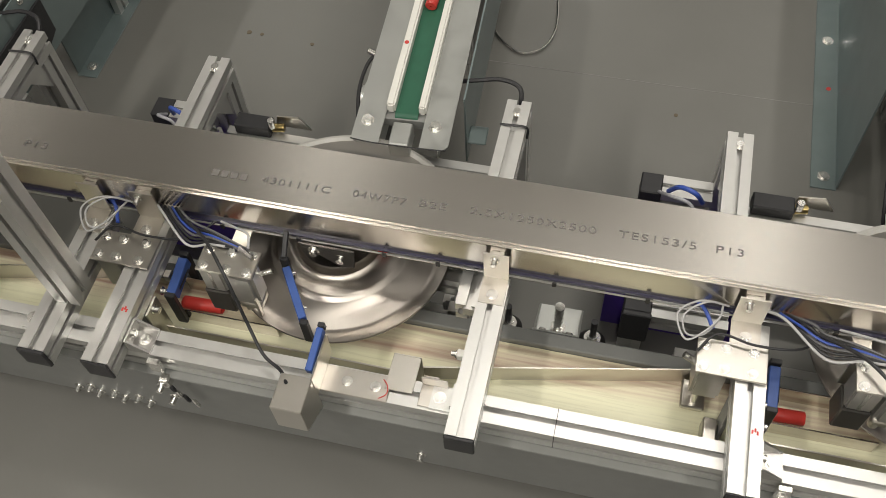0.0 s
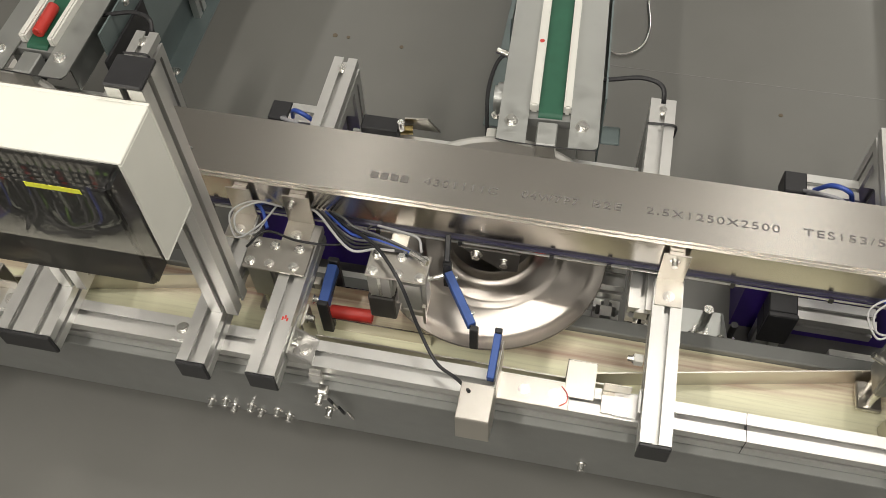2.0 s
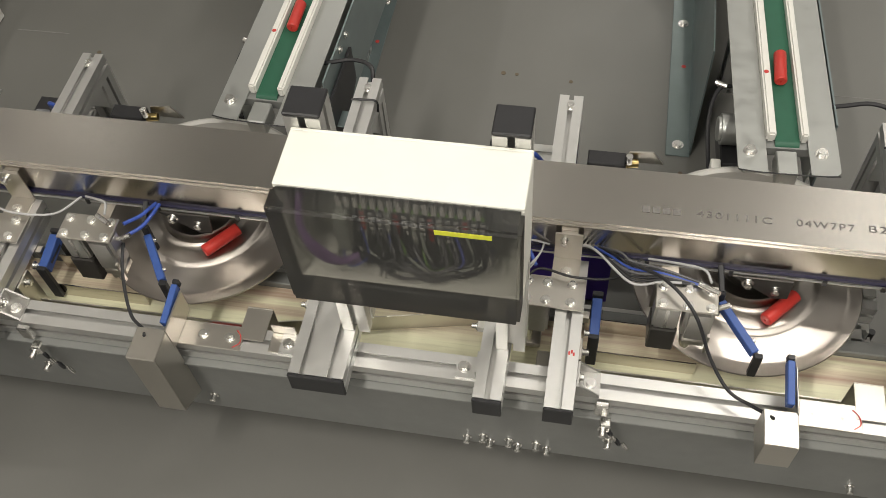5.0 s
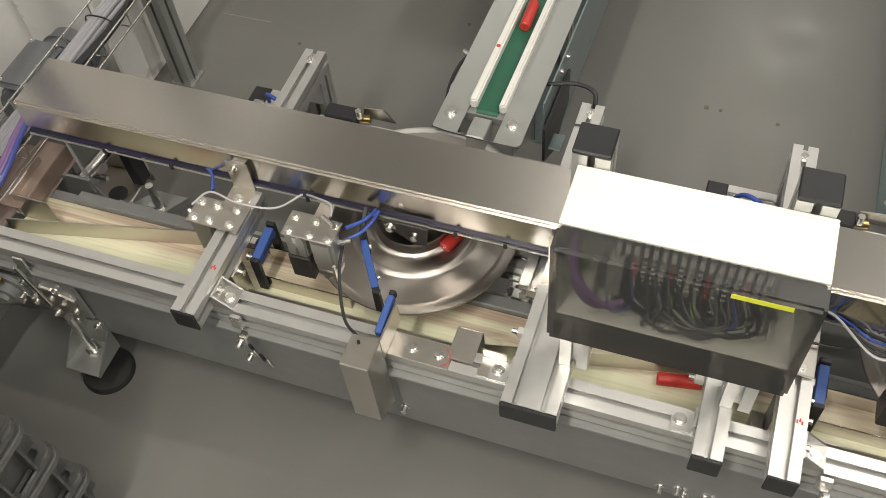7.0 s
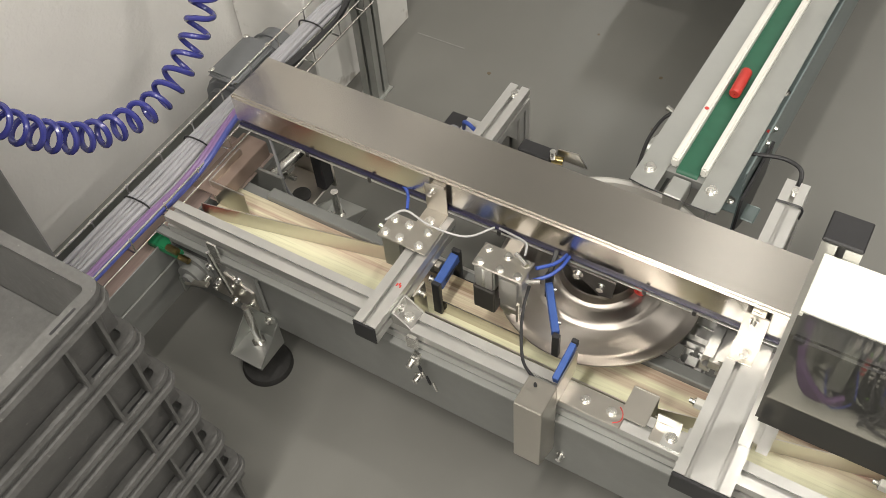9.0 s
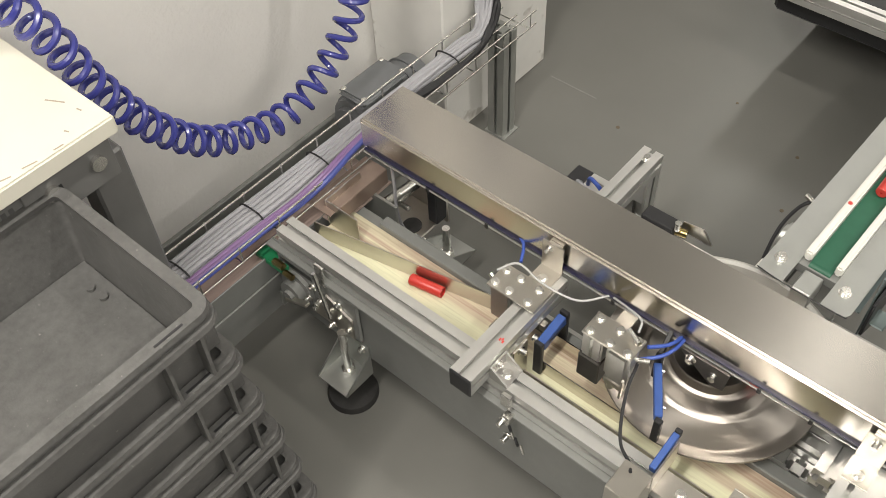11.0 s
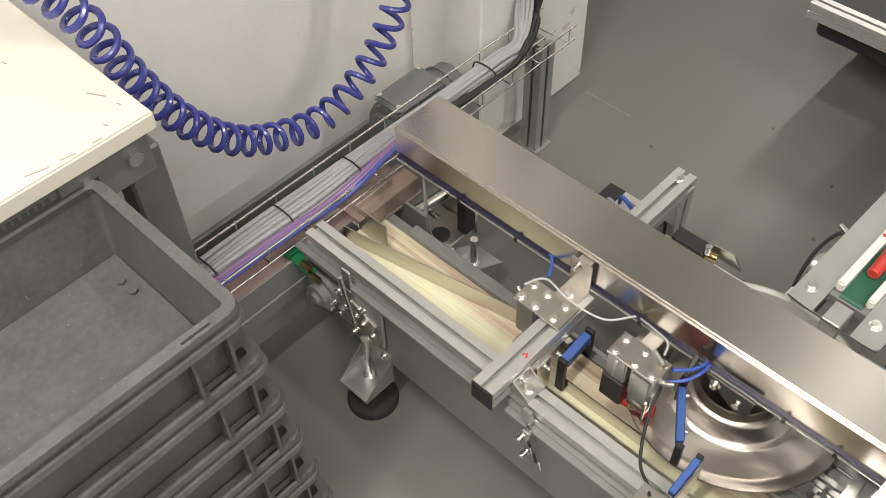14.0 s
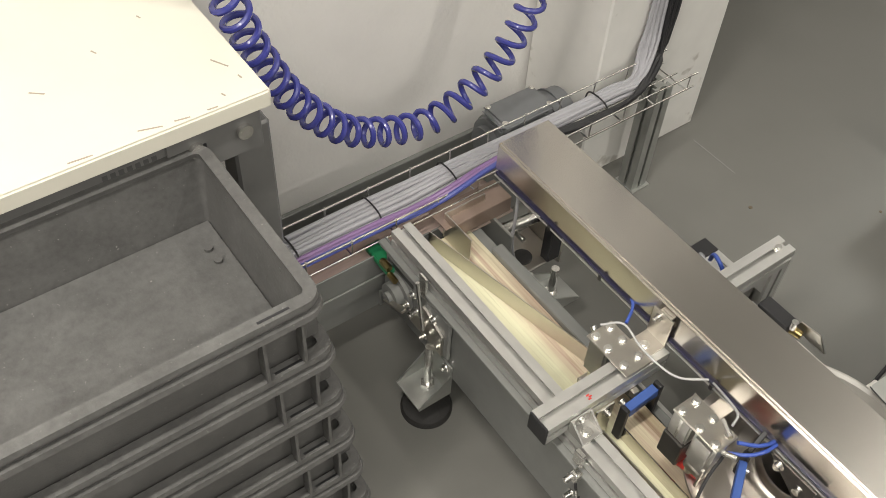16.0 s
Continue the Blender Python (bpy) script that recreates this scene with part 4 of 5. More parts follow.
# ---- feeding conveyors behind ----
def feeder(x0, yaw):
    c = thing("feed_conveyor", x0 + 0.30, 1.2, 0.0, "narrow feed conveyor with green belt between white guide strips", "conveyor", "feed conveyors")
    back = 3.55
    for a, b in ((0.222, 0.268), (0.334, 0.380)):
        q = 0.012
        turn_l = [(a + q - q * math.cos(radians(18 * i)), 0.445 + q - q * math.sin(radians(18 * i))) for i in range(6)] if a < 0.3 else [(a, 0.445)]
        turn_r = [(b - q + q * math.sin(radians(18 * i)), 0.445 + q - q * math.cos(radians(18 * i))) for i in range(6)] if a > 0.3 else [(b, 0.445)]
        bm = sheet_poly(bmesh.new(), [(x0 + u, v, 0.3905) for u, v in turn_l + turn_r + [(b, back), (a, back)]], (0, 0, 1), 0.003)
        part("side_sheet", bm, GALV, c, "galvanised sheet edge")
    part("side_wall", B(x0 + 0.250, x0 + 0.253, 0.50, back, 0.30, 0.3903), GALV, c)
    part("side_wall", B(x0 + 0.349, x0 + 0.352, 0.50, back, 0.30, 0.3903), GALV, c)
    part("side_panel", B(x0 + 0.386, x0 + 0.389, 0.56, back, 0.22, 0.385), TEAL, c)
    part("panel_foot", B(x0 + 0.3893, x0 + 0.422, 0.56, 0.60, 0.27, 0.273, 0.002), TEAL, c)
    part("slide_bed", B(x0 + 0.2535, x0 + 0.3485, 0.50, back, 0.372, 0.389), DARKSHEET, c)
    for a, b in ((0.2685, 0.2825), (0.3215, 0.3335)):
        part("guide_strip", B(x0 + a, x0 + b, 0.512, back, 0.3895, 0.410, 0.003, 2), PE, c, "white plastic guide strip")
    bm = B(x0 + 0.283, x0 + 0.321, 0.512, back, 0.3893, 0.3945)
    rod(bm, (x0 + 0.283, 0.512, 0.3845), (x0 + 0.321, 0.512, 0.3845), 0.0099, 20)
    part("belt", bm, GREEN, c, "green conveyor belt", True)
    part("outlet", B(x0 + 0.283, x0 + 0.316, 0.448, 0.494, 0.36, 0.392, 0.002), GALV, c, "galvanised outlet block with smudges")
    part("spring_wire", T([(x0 + 0.222, 0.449, 0.394), (x0 + 0.26, 0.443, 0.396), (x0 + 0.34, 0.441, 0.396), (x0 + 0.378, 0.444, 0.394)], 0.0011, 6), BLACK, c)
    for dx in (0.2423, 0.353):
        bolt((x0 + dx, 0.488, 0.3935), c, r=0.007, h=0.009)
    # Red laser light on the strips, put on as flat coloured discs.
    for x, y in ((0.275, 0.651), (0.328, 1.02)):
        part("laser_spot", rod(bmesh.new(), (x0 + x, y, 0.4101), (x0 + x, y, 0.4106), 0.004, 12), REDINKLASER, c)
    for y in (1.0, 3.2):
        part("stand", PR("z", 0.017, 0.2995, x0 + 0.30, y), ALU, c)
        part("stand_arm", PR("x", x0 + 0.2535, x0 + 0.3485, y, 0.32), ALU, c)
    bm = rod(bmesh.new(), (x0 + 0.210, 0.585, 0.335), (x0 + 0.2495, 0.585, 0.335), 0.027, 28)
    rod(bm, (x0 + 0.205, 0.585, 0.335), (x0 + 0.210, 0.585, 0.335), 0.021, 28)
    part("motor", bm, GALV, c, "bright steel drum motor", True)
    part("motor_bracket", B(x0 + 0.215, x0 + 0.2495, 0.535, 0.63, 0.26, 0.302, 0.003), BLACK, c, "black motor bracket")
    part("bearing_block", B(x0 + 0.198, x0 + 0.2145, 0.515, 0.545, 0.28, 0.305, 0.002), PE, c)
    part("motor_cable", T([(x0 + 0.249, 0.66, 0.345), (x0 + 0.23, 0.662, 0.36), (x0 + 0.205, 0.655, 0.355), (x0 + 0.192, 0.61, 0.33), (x0 + 0.196, 0.56, 0.29), (x0 + 0.204, 0.53, 0.25)], 0.0035, 8), BLACK, c, "black motor cable", True)
    part("ferrule", rod(bmesh.new(), (x0 + 0.220, 0.660, 0.361), (x0 + 0.200, 0.668, 0.362), 0.0055, 12), CHROME, c, "", True)
    if x0 < 0.5:
        part("gusset", sheet_poly(bmesh.new(), [(x0 + 0.392, 0.54, 0.34), (x0 + 0.392, 0.70, 0.34), (x0 + 0.392, 0.70, 0.26), (x0 + 0.392, 0.60, 0.22), (x0 + 0.392, 0.54, 0.26)], (1, 0, 0), 0.005), BLACK, c, "black angled gusset plate")
        for y in (0.66, 0.70):
            bolt((x0 + 0.3893, y, 0.37), c, (1, 0, 0), 0.005, 0.005)
    c.matrix_basis = Matrix.Translation((x0 + 0.294, 0.482, -0.017)) @ Matrix.Rotation(radians(yaw), 4, "Z") @ Matrix.Translation((-x0 - 0.30, -0.47, 0)) @ c.matrix_basis
    h = T([(x0 + 0.355, 0.622, 0.358), (x0 + 0.389, 0.622, 0.368), (x0 + 0.43, 0.625, 0.375), (x0 + 0.462, 0.615, 0.372), (x0 + 0.468, 0.594, 0.35), (x0 + 0.468, 0.592, 0.30)], 0.004, 8)
    single("power_cable", h, BLACK, "black cable from the feeder to the frame", "cable", "feeder cables", smooth=True)


FEEDER_YAW = (-1.5, 3.0, 0.0)
for k in range(3):
    feeder(PITCH * k, FEEDER_YAW[k])


def guard(x_flange, x_sheet, name_label):
    g = thing("sheet_guard", x_sheet, 1.5, 0.0, name_label, "sheet guard", "sheet guards on the floor")
    lo, hi = min(x_flange, x_sheet), max(x_flange, x_sheet)
    part("flange", B(lo, hi, 0.795, 2.6, 0.0, 0.003, 0.001), TEAL, g)
    part("panel", B(x_sheet - 0.0015, x_sheet + 0.0015, 0.80, 2.6, 0.0032, 0.30), TEAL, g)
    # Laser spot on the flange, its light put into a red disc.
    part("laser_spot", rod(bmesh.new(), (lo + 0.03, 1.06, 0.0031), (lo + 0.03, 1.06, 0.0036), 0.005, 12), REDINKLASER, g)
    for y in (0.825, 1.2, 1.7):
        bolt(((lo + hi) / 2, y, 0.003), g, r=0.008, h=0.006)


guard(0.352, 0.305, "blue-grey folded sheet guard bolted to the floor")
guard(1.017, 1.067, "blue-grey folded sheet guard bolted to the floor")
guard(1.895, 1.945, "blue-grey folded sheet guard bolted to the floor")


# ---- feet and boxes under the machine ----
def foot(x, y, s, zb=0.075):
    f = thing("levelling_foot", x, y, 0.0, "zinc bracket on a threaded rod with black rubber foot", "levelling foot", "levelling feet")
    out = [(0.005, 0.022), (0.022, 0.022), (0.030, 0.016), (0.046, 0.012), (0.050, 0.006), (0.050, 0.0), (0.005, 0.0)]
    part("rubber_pad", lathe(bmesh.new(), out[::-1], (x, y, 0.0), 40), RUBBER, f, "", True)
    part("threaded_rod", rod(bmesh.new(), (x, y, 0.0225), (x, y, zb + (0.128 if s > 0 else 0.085)), 0.008, 16), CHROME, f, "", True)
    part("nut", rod(bmesh.new(), (x, y, zb + 0.0035), (x, y, zb + 0.014), 0.014, 6), CHROME, f)
    y1 = 0.044 if s > 0 else y - 0.05
    bm = B(x - 0.038, x + 0.038, min(y - s * 0.045, y1), max(y - s * 0.045, y1), zb, zb + 0.003)
    box(bm, x - 0.038, x + 0.038, min(y1 - s * 0.003, y1), max(y1 - s * 0.003, y1), zb + 0.003, zb + 0.085)
    for a in (x - 0.038, x + 0.035):
        sheet_poly(bm, [(a, y - s * 0.045, zb + 0.003), (a, y1 - s * 0.003, zb + 0.003), (a, y1 - s * 0.003, zb + 0.06)], (1, 0, 0), 0.003)
    part("bracket", bm, GALV, f, "folded zinc bracket")
    for dx in (-0.022, 0.022):
        bolt((x + dx, y1 - s * 0.0035, zb + 0.07), f, (0, -s, 0), 0.006, 0.008)


foot(-0.316, 0.018, 1)
foot(1.772, 0.018, 1)
foot(-0.345, 0.338, -1, 0.09)
foot(1.466, 0.325, -1, 0.105)
for x in (1.375, 1.526):
    f = thing("machine_foot", x, 0.36, 0.0, "small black rubber foot with a zinc nut and stud", "machine foot", "machine feet")
    part("pad", lathe(bmesh.new(), [(0.004, 0.0), (0.025, 0.0), (0.025, 0.02), (0.016, 0.032), (0.004, 0.033)], (x, 0.36, 0), 28), RUBBER, f, "", True)
    part("washer", rod(bmesh.new(), (x, 0.36, 0.0333), (x, 0.36, 0.036), 0.015, 20), CHROME, f, "", True)
    part("nut", rod(bmesh.new(), (x, 0.36, 0.0363), (x, 0.36, 0.046), 0.010, 6), CHROME, f)
    part("stud", rod(bmesh.new(), (x, 0.36, 0.0463), (x, 0.36, 0.095), 0.006, 14), BLACK, f, "", True)
p = thing("low_profile", 1.58, 0.38, 0.0, "black block on a short aluminium leg with a profile arm", "profile bar")
part("black_block", B(1.568, 1.614, 0.3622, 0.402, 0.115, 0.155, 0.002), BLACK, p)
part("black_block", B(1.568, 1.614, 0.3622, 0.402, 0.0697, 0.1148, 0.002), BLACK, p)
part("end_cap", B(1.567, 1.615, 0.352, 0.362, 0.068, 0.156, 0.002), BLACK, p)
part("leg", PR("z", 0.0, 0.0695, 1.590, 0.382), ALU, p)
part("arm", PR("x", 1.6145, 1.74, 0.382, 0.125), ALU, p)


def violet_bin(dx):
    b = thing("storage_bin", 1.66 + dx, 0.478, 0.0, "violet plastic storage bin on the floor behind the conveyor", "bin", "violet bins")
    bm = bmesh.new()
    x0, x1, y0, y1, h = 1.535 + dx, 1.80 + dx, 0.416, 0.540, 0.175
    for a in ((x0, x1, y0, y0 + 0.004), (x0, x1, y1 - 0.004, y1), (x0, x0 + 0.004, y0 + 0.004, y1 - 0.004), (x1 - 0.004, x1, y0 + 0.004, y1 - 0.004)):
        box(bm, *a, 0.0, h)
    box(bm, x0 + 0.004, x1 - 0.004, y0 + 0.004, y1 - 0.004, 0.0, 0.005)
    part("body", bm, VIOLET, b)
    bm = bmesh.new()
    for a in ((x0 - 0.010, x1 + 0.010, y0 - 0.010, y0 - 0.0002), (x0 - 0.010, x1 + 0.010, y1 + 0.0002, y1 + 0.010), (x0 - 0.010, x0 - 0.0002, y0, y1), (x1 + 0.0002, x1 + 0.010, y0, y1)):
        box(bm, *a, h - 0.014, h, 0.002)
    part("rim", bm, VIOLET, b)


violet_bin(0.0)
violet_bin(-PITCH)
single("wire_loop", T([(1.183, 1.132, 0.0045), (1.212, 1.080, 0.0045), (1.268, 1.042, 0.0045), (1.316, 1.067, 0.0045), (1.333, 1.133, 0.0045), (1.323, 1.217, 0.0045)], 0.003, 8), CHROME, "loose bright wire lying on the floor", "wire", smooth=True)
rnd = random.Random(11)
bm = bmesh.new()
for x, y in ((0.676, 0.994), (0.80, 0.985), (0.645, 0.995), (1.05, 0.75), (1.62, 0.93), (0.10, 0.95), (-0.15, 1.2), (0.05, 1.12), (-0.33, 0.95), (0.95, -0.2), (0.6, -0.25), (1.2, -0.22), (1.25, -0.18)):
    rod(bm, (x, y, 0.0), (x, y, 0.0012), 0.003 + rnd.random() * 0.003, 9)
single("floor_specks", bm, CORK, "small brown specks of dirt on the floor", "dirt", kind="stuff")
single("floor_scratch", B(-0.568, -0.43, 1.002, 1.0045, 0.0, 0.0006), SCUFF, "pale scratch in the floor near the pier", "floor mark", kind="stuff")
single("floor_seam", B(1.18, 2.0, 1.010, 1.0112, 0.0, 0.0006, m=Matrix.Rotation(0.0, 4, "Z")), SCUFF, "pale scratch line in the floor", "floor mark", kind="stuff")


# ---- cross conveyor, cable tray, motor ----
def cross_conveyor():
    c = thing("cross_conveyor", -0.54, 0.1, 0.11, "grey cross conveyor with a worn pink belt below the cable tray", "conveyor")
    part("side_plate", B(-0.503, -0.500, -3.9, 0.100, 0.115, 0.266, 0.001), DARKSHEET, c, "grey sheet side plate")
    part("side_plate", B(-0.499, -0.4945, -3.9, 0.098, 0.175, 0.2095, 0.001), DARKSHEET, c)
    part("side_plate", B(-0.603, -0.600, -3.9, 0.42, 0.115, 0.262, 0.001), DARKSHEET, c, "grey sheet side plate")
    part("bed", B(-0.598, -0.505, -3.9, 0.30, 0.20, 0.245), DARKSHEET, c)
    bm = bmesh.new()
    n = 14
    pts = [(-3.9, 0.2475), (0.28, 0.2475)]
    for i in range(n + 1):
        a = math.pi / 2 - math.pi * i / n
        pts.append((0.30 + 0.035 * math.cos(a), 0.2125 + 0.035 * math.sin(a)))
    a_row = [bm.verts.new((-0.595, y, z)) for y, z in pts]
    b_row = [bm.verts.new((-0.507, y, z)) for y, z in pts]
    for i in range(len(pts) - 1):
        bm.faces.new((a_row[i], a_row[i + 1], b_row[i + 1], b_row[i]))
    part("belt", bm, PINK, c, "worn pink belt", True)
    part("transfer_belt", B(-0.5065, -0.462, 0.168, 0.318, 0.2435, 0.2478, 0.002), PINK, c, "worn pink belt end")
    part("end_guard", B(-0.478, -0.40, 0.162, 0.1655, 0.2505, 0.315, 0.001), BRACKET, c)
    part("end_guard", B(-0.482, -0.4785, 0.162, 0.255, 0.2505, 0.315, 0.001), BRACKET, c)
    part("corner_plate", B(-0.53, -0.455, 0.02, 0.052, 0.2525, 0.268, 0.003), GREENP, c, "green plastic corner piece")
    bolt((-0.472, 0.034, 0.268), c)
    bolt((-0.4935, 0.055, 0.14), c, (1, 0, 0), 0.008, 0.008)
    part("bolt_plate", B(-0.4997, -0.494, 0.03, 0.08, 0.118, 0.16, 0.001), GALV, c)
    for y in (-3.0, -1.4, -0.3, 0.25):
        part("leg", PR("z", 0.0, 0.1995, -0.55, y), ALU, c)


cross_conveyor()


def cable_tray():
    t = thing("cable_tray", -0.55, 0.2, 0.30, "wire mesh cable tray full of bundled grey cables", "cable tray")
    x0, x1, z0, z1 = -0.592, -0.500, 0.300, 0.335
    y0, y1 = -0.6, 0.83
    for x, z in ((x0, z1), (x1, z1), (x0, z0), (x1, z0), (-0.55, z0)):
        part("long_wire", T([(x, y0, z), (x, y1, z)], 0.0021, 8), CHROME, t, "", True)
    n = 16
    for i in range(n):
        y = y0 + 0.02 + i * (y1 - y0 - 0.04) / (n - 1)
        part("cross_wire", T([(x0, y, z1 + 0.004), (x0, y, z0 - 0.003), (x1, y, z0 - 0.003), (x1, y, z1 + 0.004)], 0.0018, 6, 1), CHROME, t)
    s = thing("tray_post", -0.545, 0.77, 0.0, "grey slotted post that carries the cable tray", "profile post")
    part("profile", PR("z", 0.004, 0.300, -0.545, 0.77, 0.045, 0.045), GALV, s)
    part("base", B(-0.575, -0.515, 0.745, 0.80, 0.0, 0.0038), GALV, s)
    rnd = random.Random(7)
    for i in range(11):
        lx = -0.586 + (i % 6) * 0.0098 + (i // 6) * 0.005
        lz = 0.307 + (i // 6) * 0.0095
        pts = []
        ys = [-0.6, -0.45, -0.3, -0.15, 0.0, 0.12, 0.24, 0.36, 0.48, 0.58, 0.66, 0.72]
        for y in ys:
            sq = 1.0 - 0.45 * max(0.0, min(1.0, (y - 0.15) / 0.3))
            pts.append((-0.572 + (lx + 0.572) * sq + rnd.uniform(-0.003, 0.003), y, lz + rnd.uniform(-0.001, 0.003)))
        lift = 0.755 + rnd.random() * 0.05
        pts += [(-0.60 + rnd.uniform(-0.01, 0.01), lift, 0.36), (-0.612, lift + 0.02, 0.50), (-0.612, lift + 0.02, 1.2)]
        single("cable", T(pts, 0.0054, 8, 4), GREYCABLE, "grey cable lying in the wire tray", "cable", "tray cables", smooth=True)
    for i in range(3):
        z = 0.314 + i * 0.001
        pts = [(-0.525 - i * 0.003, 0.45, z + 0.01), (-0.52 - i * 0.004, 0.56, z), (-0.53, 0.68, z), (-0.565 - i * 0.01, 0.78, z + 0.02), (-0.605, 0.82 + i * 0.012, 0.42), (-0.612, 0.83 + i * 0.012, 1.2)]
        single("cable", T(pts, 0.006, 7, 4), BLACK, "thick black cable lying in the wire tray", "cable", "tray cables", smooth=True)
    for i, (mat, lab) in enumerate(((PURPLECABLE, "purple cable"), (PURPLECABLE, "purple cable"), (BLUECABLE, "blue cable"))):
        o = i * 0.0075
        pts = [(-0.530 + o, -0.6, 0.314), (-0.530 + o, -0.2, 0.314), (-0.528 + o, 0.02, 0.315), (-0.522 + o, 0.12, 0.316), (-0.512 + o, 0.19, 0.335), (-0.485 + o * 0.7, 0.25, 0.385), (-0.46 + o * 0.5, 0.285, 0.413), (-0.40, 0.30, 0.414)]
        single("cable", T(pts, 0.0056, 8, 5), mat, lab + " leaving the tray for the duct", "cable", "tray cables", smooth=True)
    for y in (-0.45, -0.12, 0.05, 0.22, 0.60):
        h = T([(-0.590, y, 0.302), (-0.588, y + 0.006, 0.322), (-0.56, y + 0.008, 0.326), (-0.535, y + 0.008, 0.320), (-0.530, y + 0.006, 0.302)], 0.0018, 6)
        single("cable_tie", h, BLACK, "black cable tie round the tray cables", "cable tie", "cable ties")


cable_tray()


def gear_motor():
    # terminal box on top, finned housing below
    m = thing("gear_motor", -0.72, 0.44, 0.15, "grey gear motor with square terminal box behind the tray", "motor")
    part("terminal_box", B(-0.688, -0.618, 0.383, 0.508, 0.262, 0.288, 0.010, 3), MOTOR, m, "", True)
    motor_lid = part("lid", B(-0.693, -0.613, 0.377, 0.514, 0.2883, 0.305, 0.008, 3), MOTOR, m, "grey lid with four corner screws", True)
    for x in (-0.682, -0.624):
        for y in (0.388, 0.503):
            bolt((x, y, 0.305), motor_lid, r=0.004, h=0.003)
    part("housing", rod(bmesh.new(), (-0.68, 0.40, 0.20), (-0.68, 0.60, 0.20), 0.056, 32), MOTOR, m, "", True)
    part("end_bell", rod(bmesh.new(), (-0.68, 0.385, 0.20), (-0.68, 0.3997, 0.20), 0.042, 32), MOTOR, m, "", True)
    for i in range(8):
        y = 0.412 + i * 0.022
        part("fin", rod(bmesh.new(), (-0.68, y, 0.20), (-0.68, y + 0.004, 0.20), 0.061, 32), MOTOR, m, "", True)
    part("gear_case", B(-0.62, -0.606, 0.40, 0.52, 0.14, 0.25, 0.004, 2), MOTOR, m)
    part("stand", B(-0.72, -0.64, 0.40, 0.56, 0.0, 0.142), DARKSHEET, m)
    m.location += Vector((0.004, 0.025, 0.0))


gear_motor()


# ---- bench, crates, coiled hose ----
def bench():
    b = thing("work_bench", -0.6, -0.9, 0.0, "work bench with scratched white top and grey steel frame", "work bench")
    part("top", B(-0.836, -0.431, -1.9, -0.172, 0.766, 0.794, 0.003, 2), BENCHTOP, b, "scratched cream-white laminate top")
    part("apron", B(-0.820, -0.448, -0.192, -0.188, 0.70, 0.7657), BENCHGREY, b)
    bm = B(-0.452, -0.448, -1.88, -0.1925, 0.700, 0.7657, 0.001)
    part("front_beam", bm, BENCHGREY, b, "grey steel beam")
    corner = part("corner_plate", B(-0.4475, -0.4435, -0.318, -0.1855, 0.695, 0.7655, 0.001), BENCHGREY, b)
    for y in (-0.212, -0.280):
        part("bolt", rod(bmesh.new(), (-0.4433, y, 0.735), (-0.436, y, 0.735), 0.011, 18), CHROME, corner, "", True)
    part("slot", B(-0.4434, -0.4430, -0.308, -0.265, 0.731, 0.739), BLACK, b)
    for y in (-0.25, -1.8):
        part("leg", B(-0.53, -0.480, y + 0.035, y + 0.093, 0.0, 0.6995, 0.004), BENCHGREY, b)
        part("leg", B(-0.82, -0.77, y - 0.03, y + 0.02, 0.0, 0.6995, 0.004), BENCHGREY, b)
        part("cross_beam", B(-0.7695, -0.5305, y - 0.02, y + 0.018, 0.08, 0.13), BENCHGREY, b)
    # maker's plate as plain bars
    bm = bmesh.new()
    box(bm, -0.4478, -0.4476, -0.408, -0.324, 0.729, 0.7302)
    box(bm, -0.4478, -0.4476, -0.408, -0.324, 0.7545, 0.7557)
    for i in range(7):
        y = -0.402 + i * 0.0108
        box(bm, -0.4478, -0.4476, y, y + 0.007, 0.7375, 0.7475)
    part("plate_print", bm, PRINT, b)
    marks = thing("bench_marks", -0.5, -0.25, 0.794, "dark scratches and knocks in the bench top", "scratch", kind="stuff")
    bm = bmesh.new()
    for x, y, l, a in ((-0.513, -0.203, 0.028, 0.5), (-0.475, -0.193, 0.008, 0.2), (-0.454, -0.227, 0.007, 0.4), (-0.44, -0.29, 0.02, 1.4), (-0.445, -0.33, 0.03, 1.3), (-0.438, -0.25, 0.014, 1.5), (-0.62, -0.33, 0.01, 0.4), (-0.58, -0.42, 0.02, 0.9), (-0.44, -0.42, 0.03, 1.5), (-0.5, -0.5, 0.015, 0.3), (-0.66, -0.25, 0.008, 0.3)):
        m = Matrix.Translation((x, y, 0)) @ Matrix.Rotation(a, 4, "Z")
        box(bm, -l / 2, l / 2, -0.0011, 0.0011, 0.7941, 0.7944, 0, 1, m)
    part("scratch", bm, KNOCK, marks)


bench()


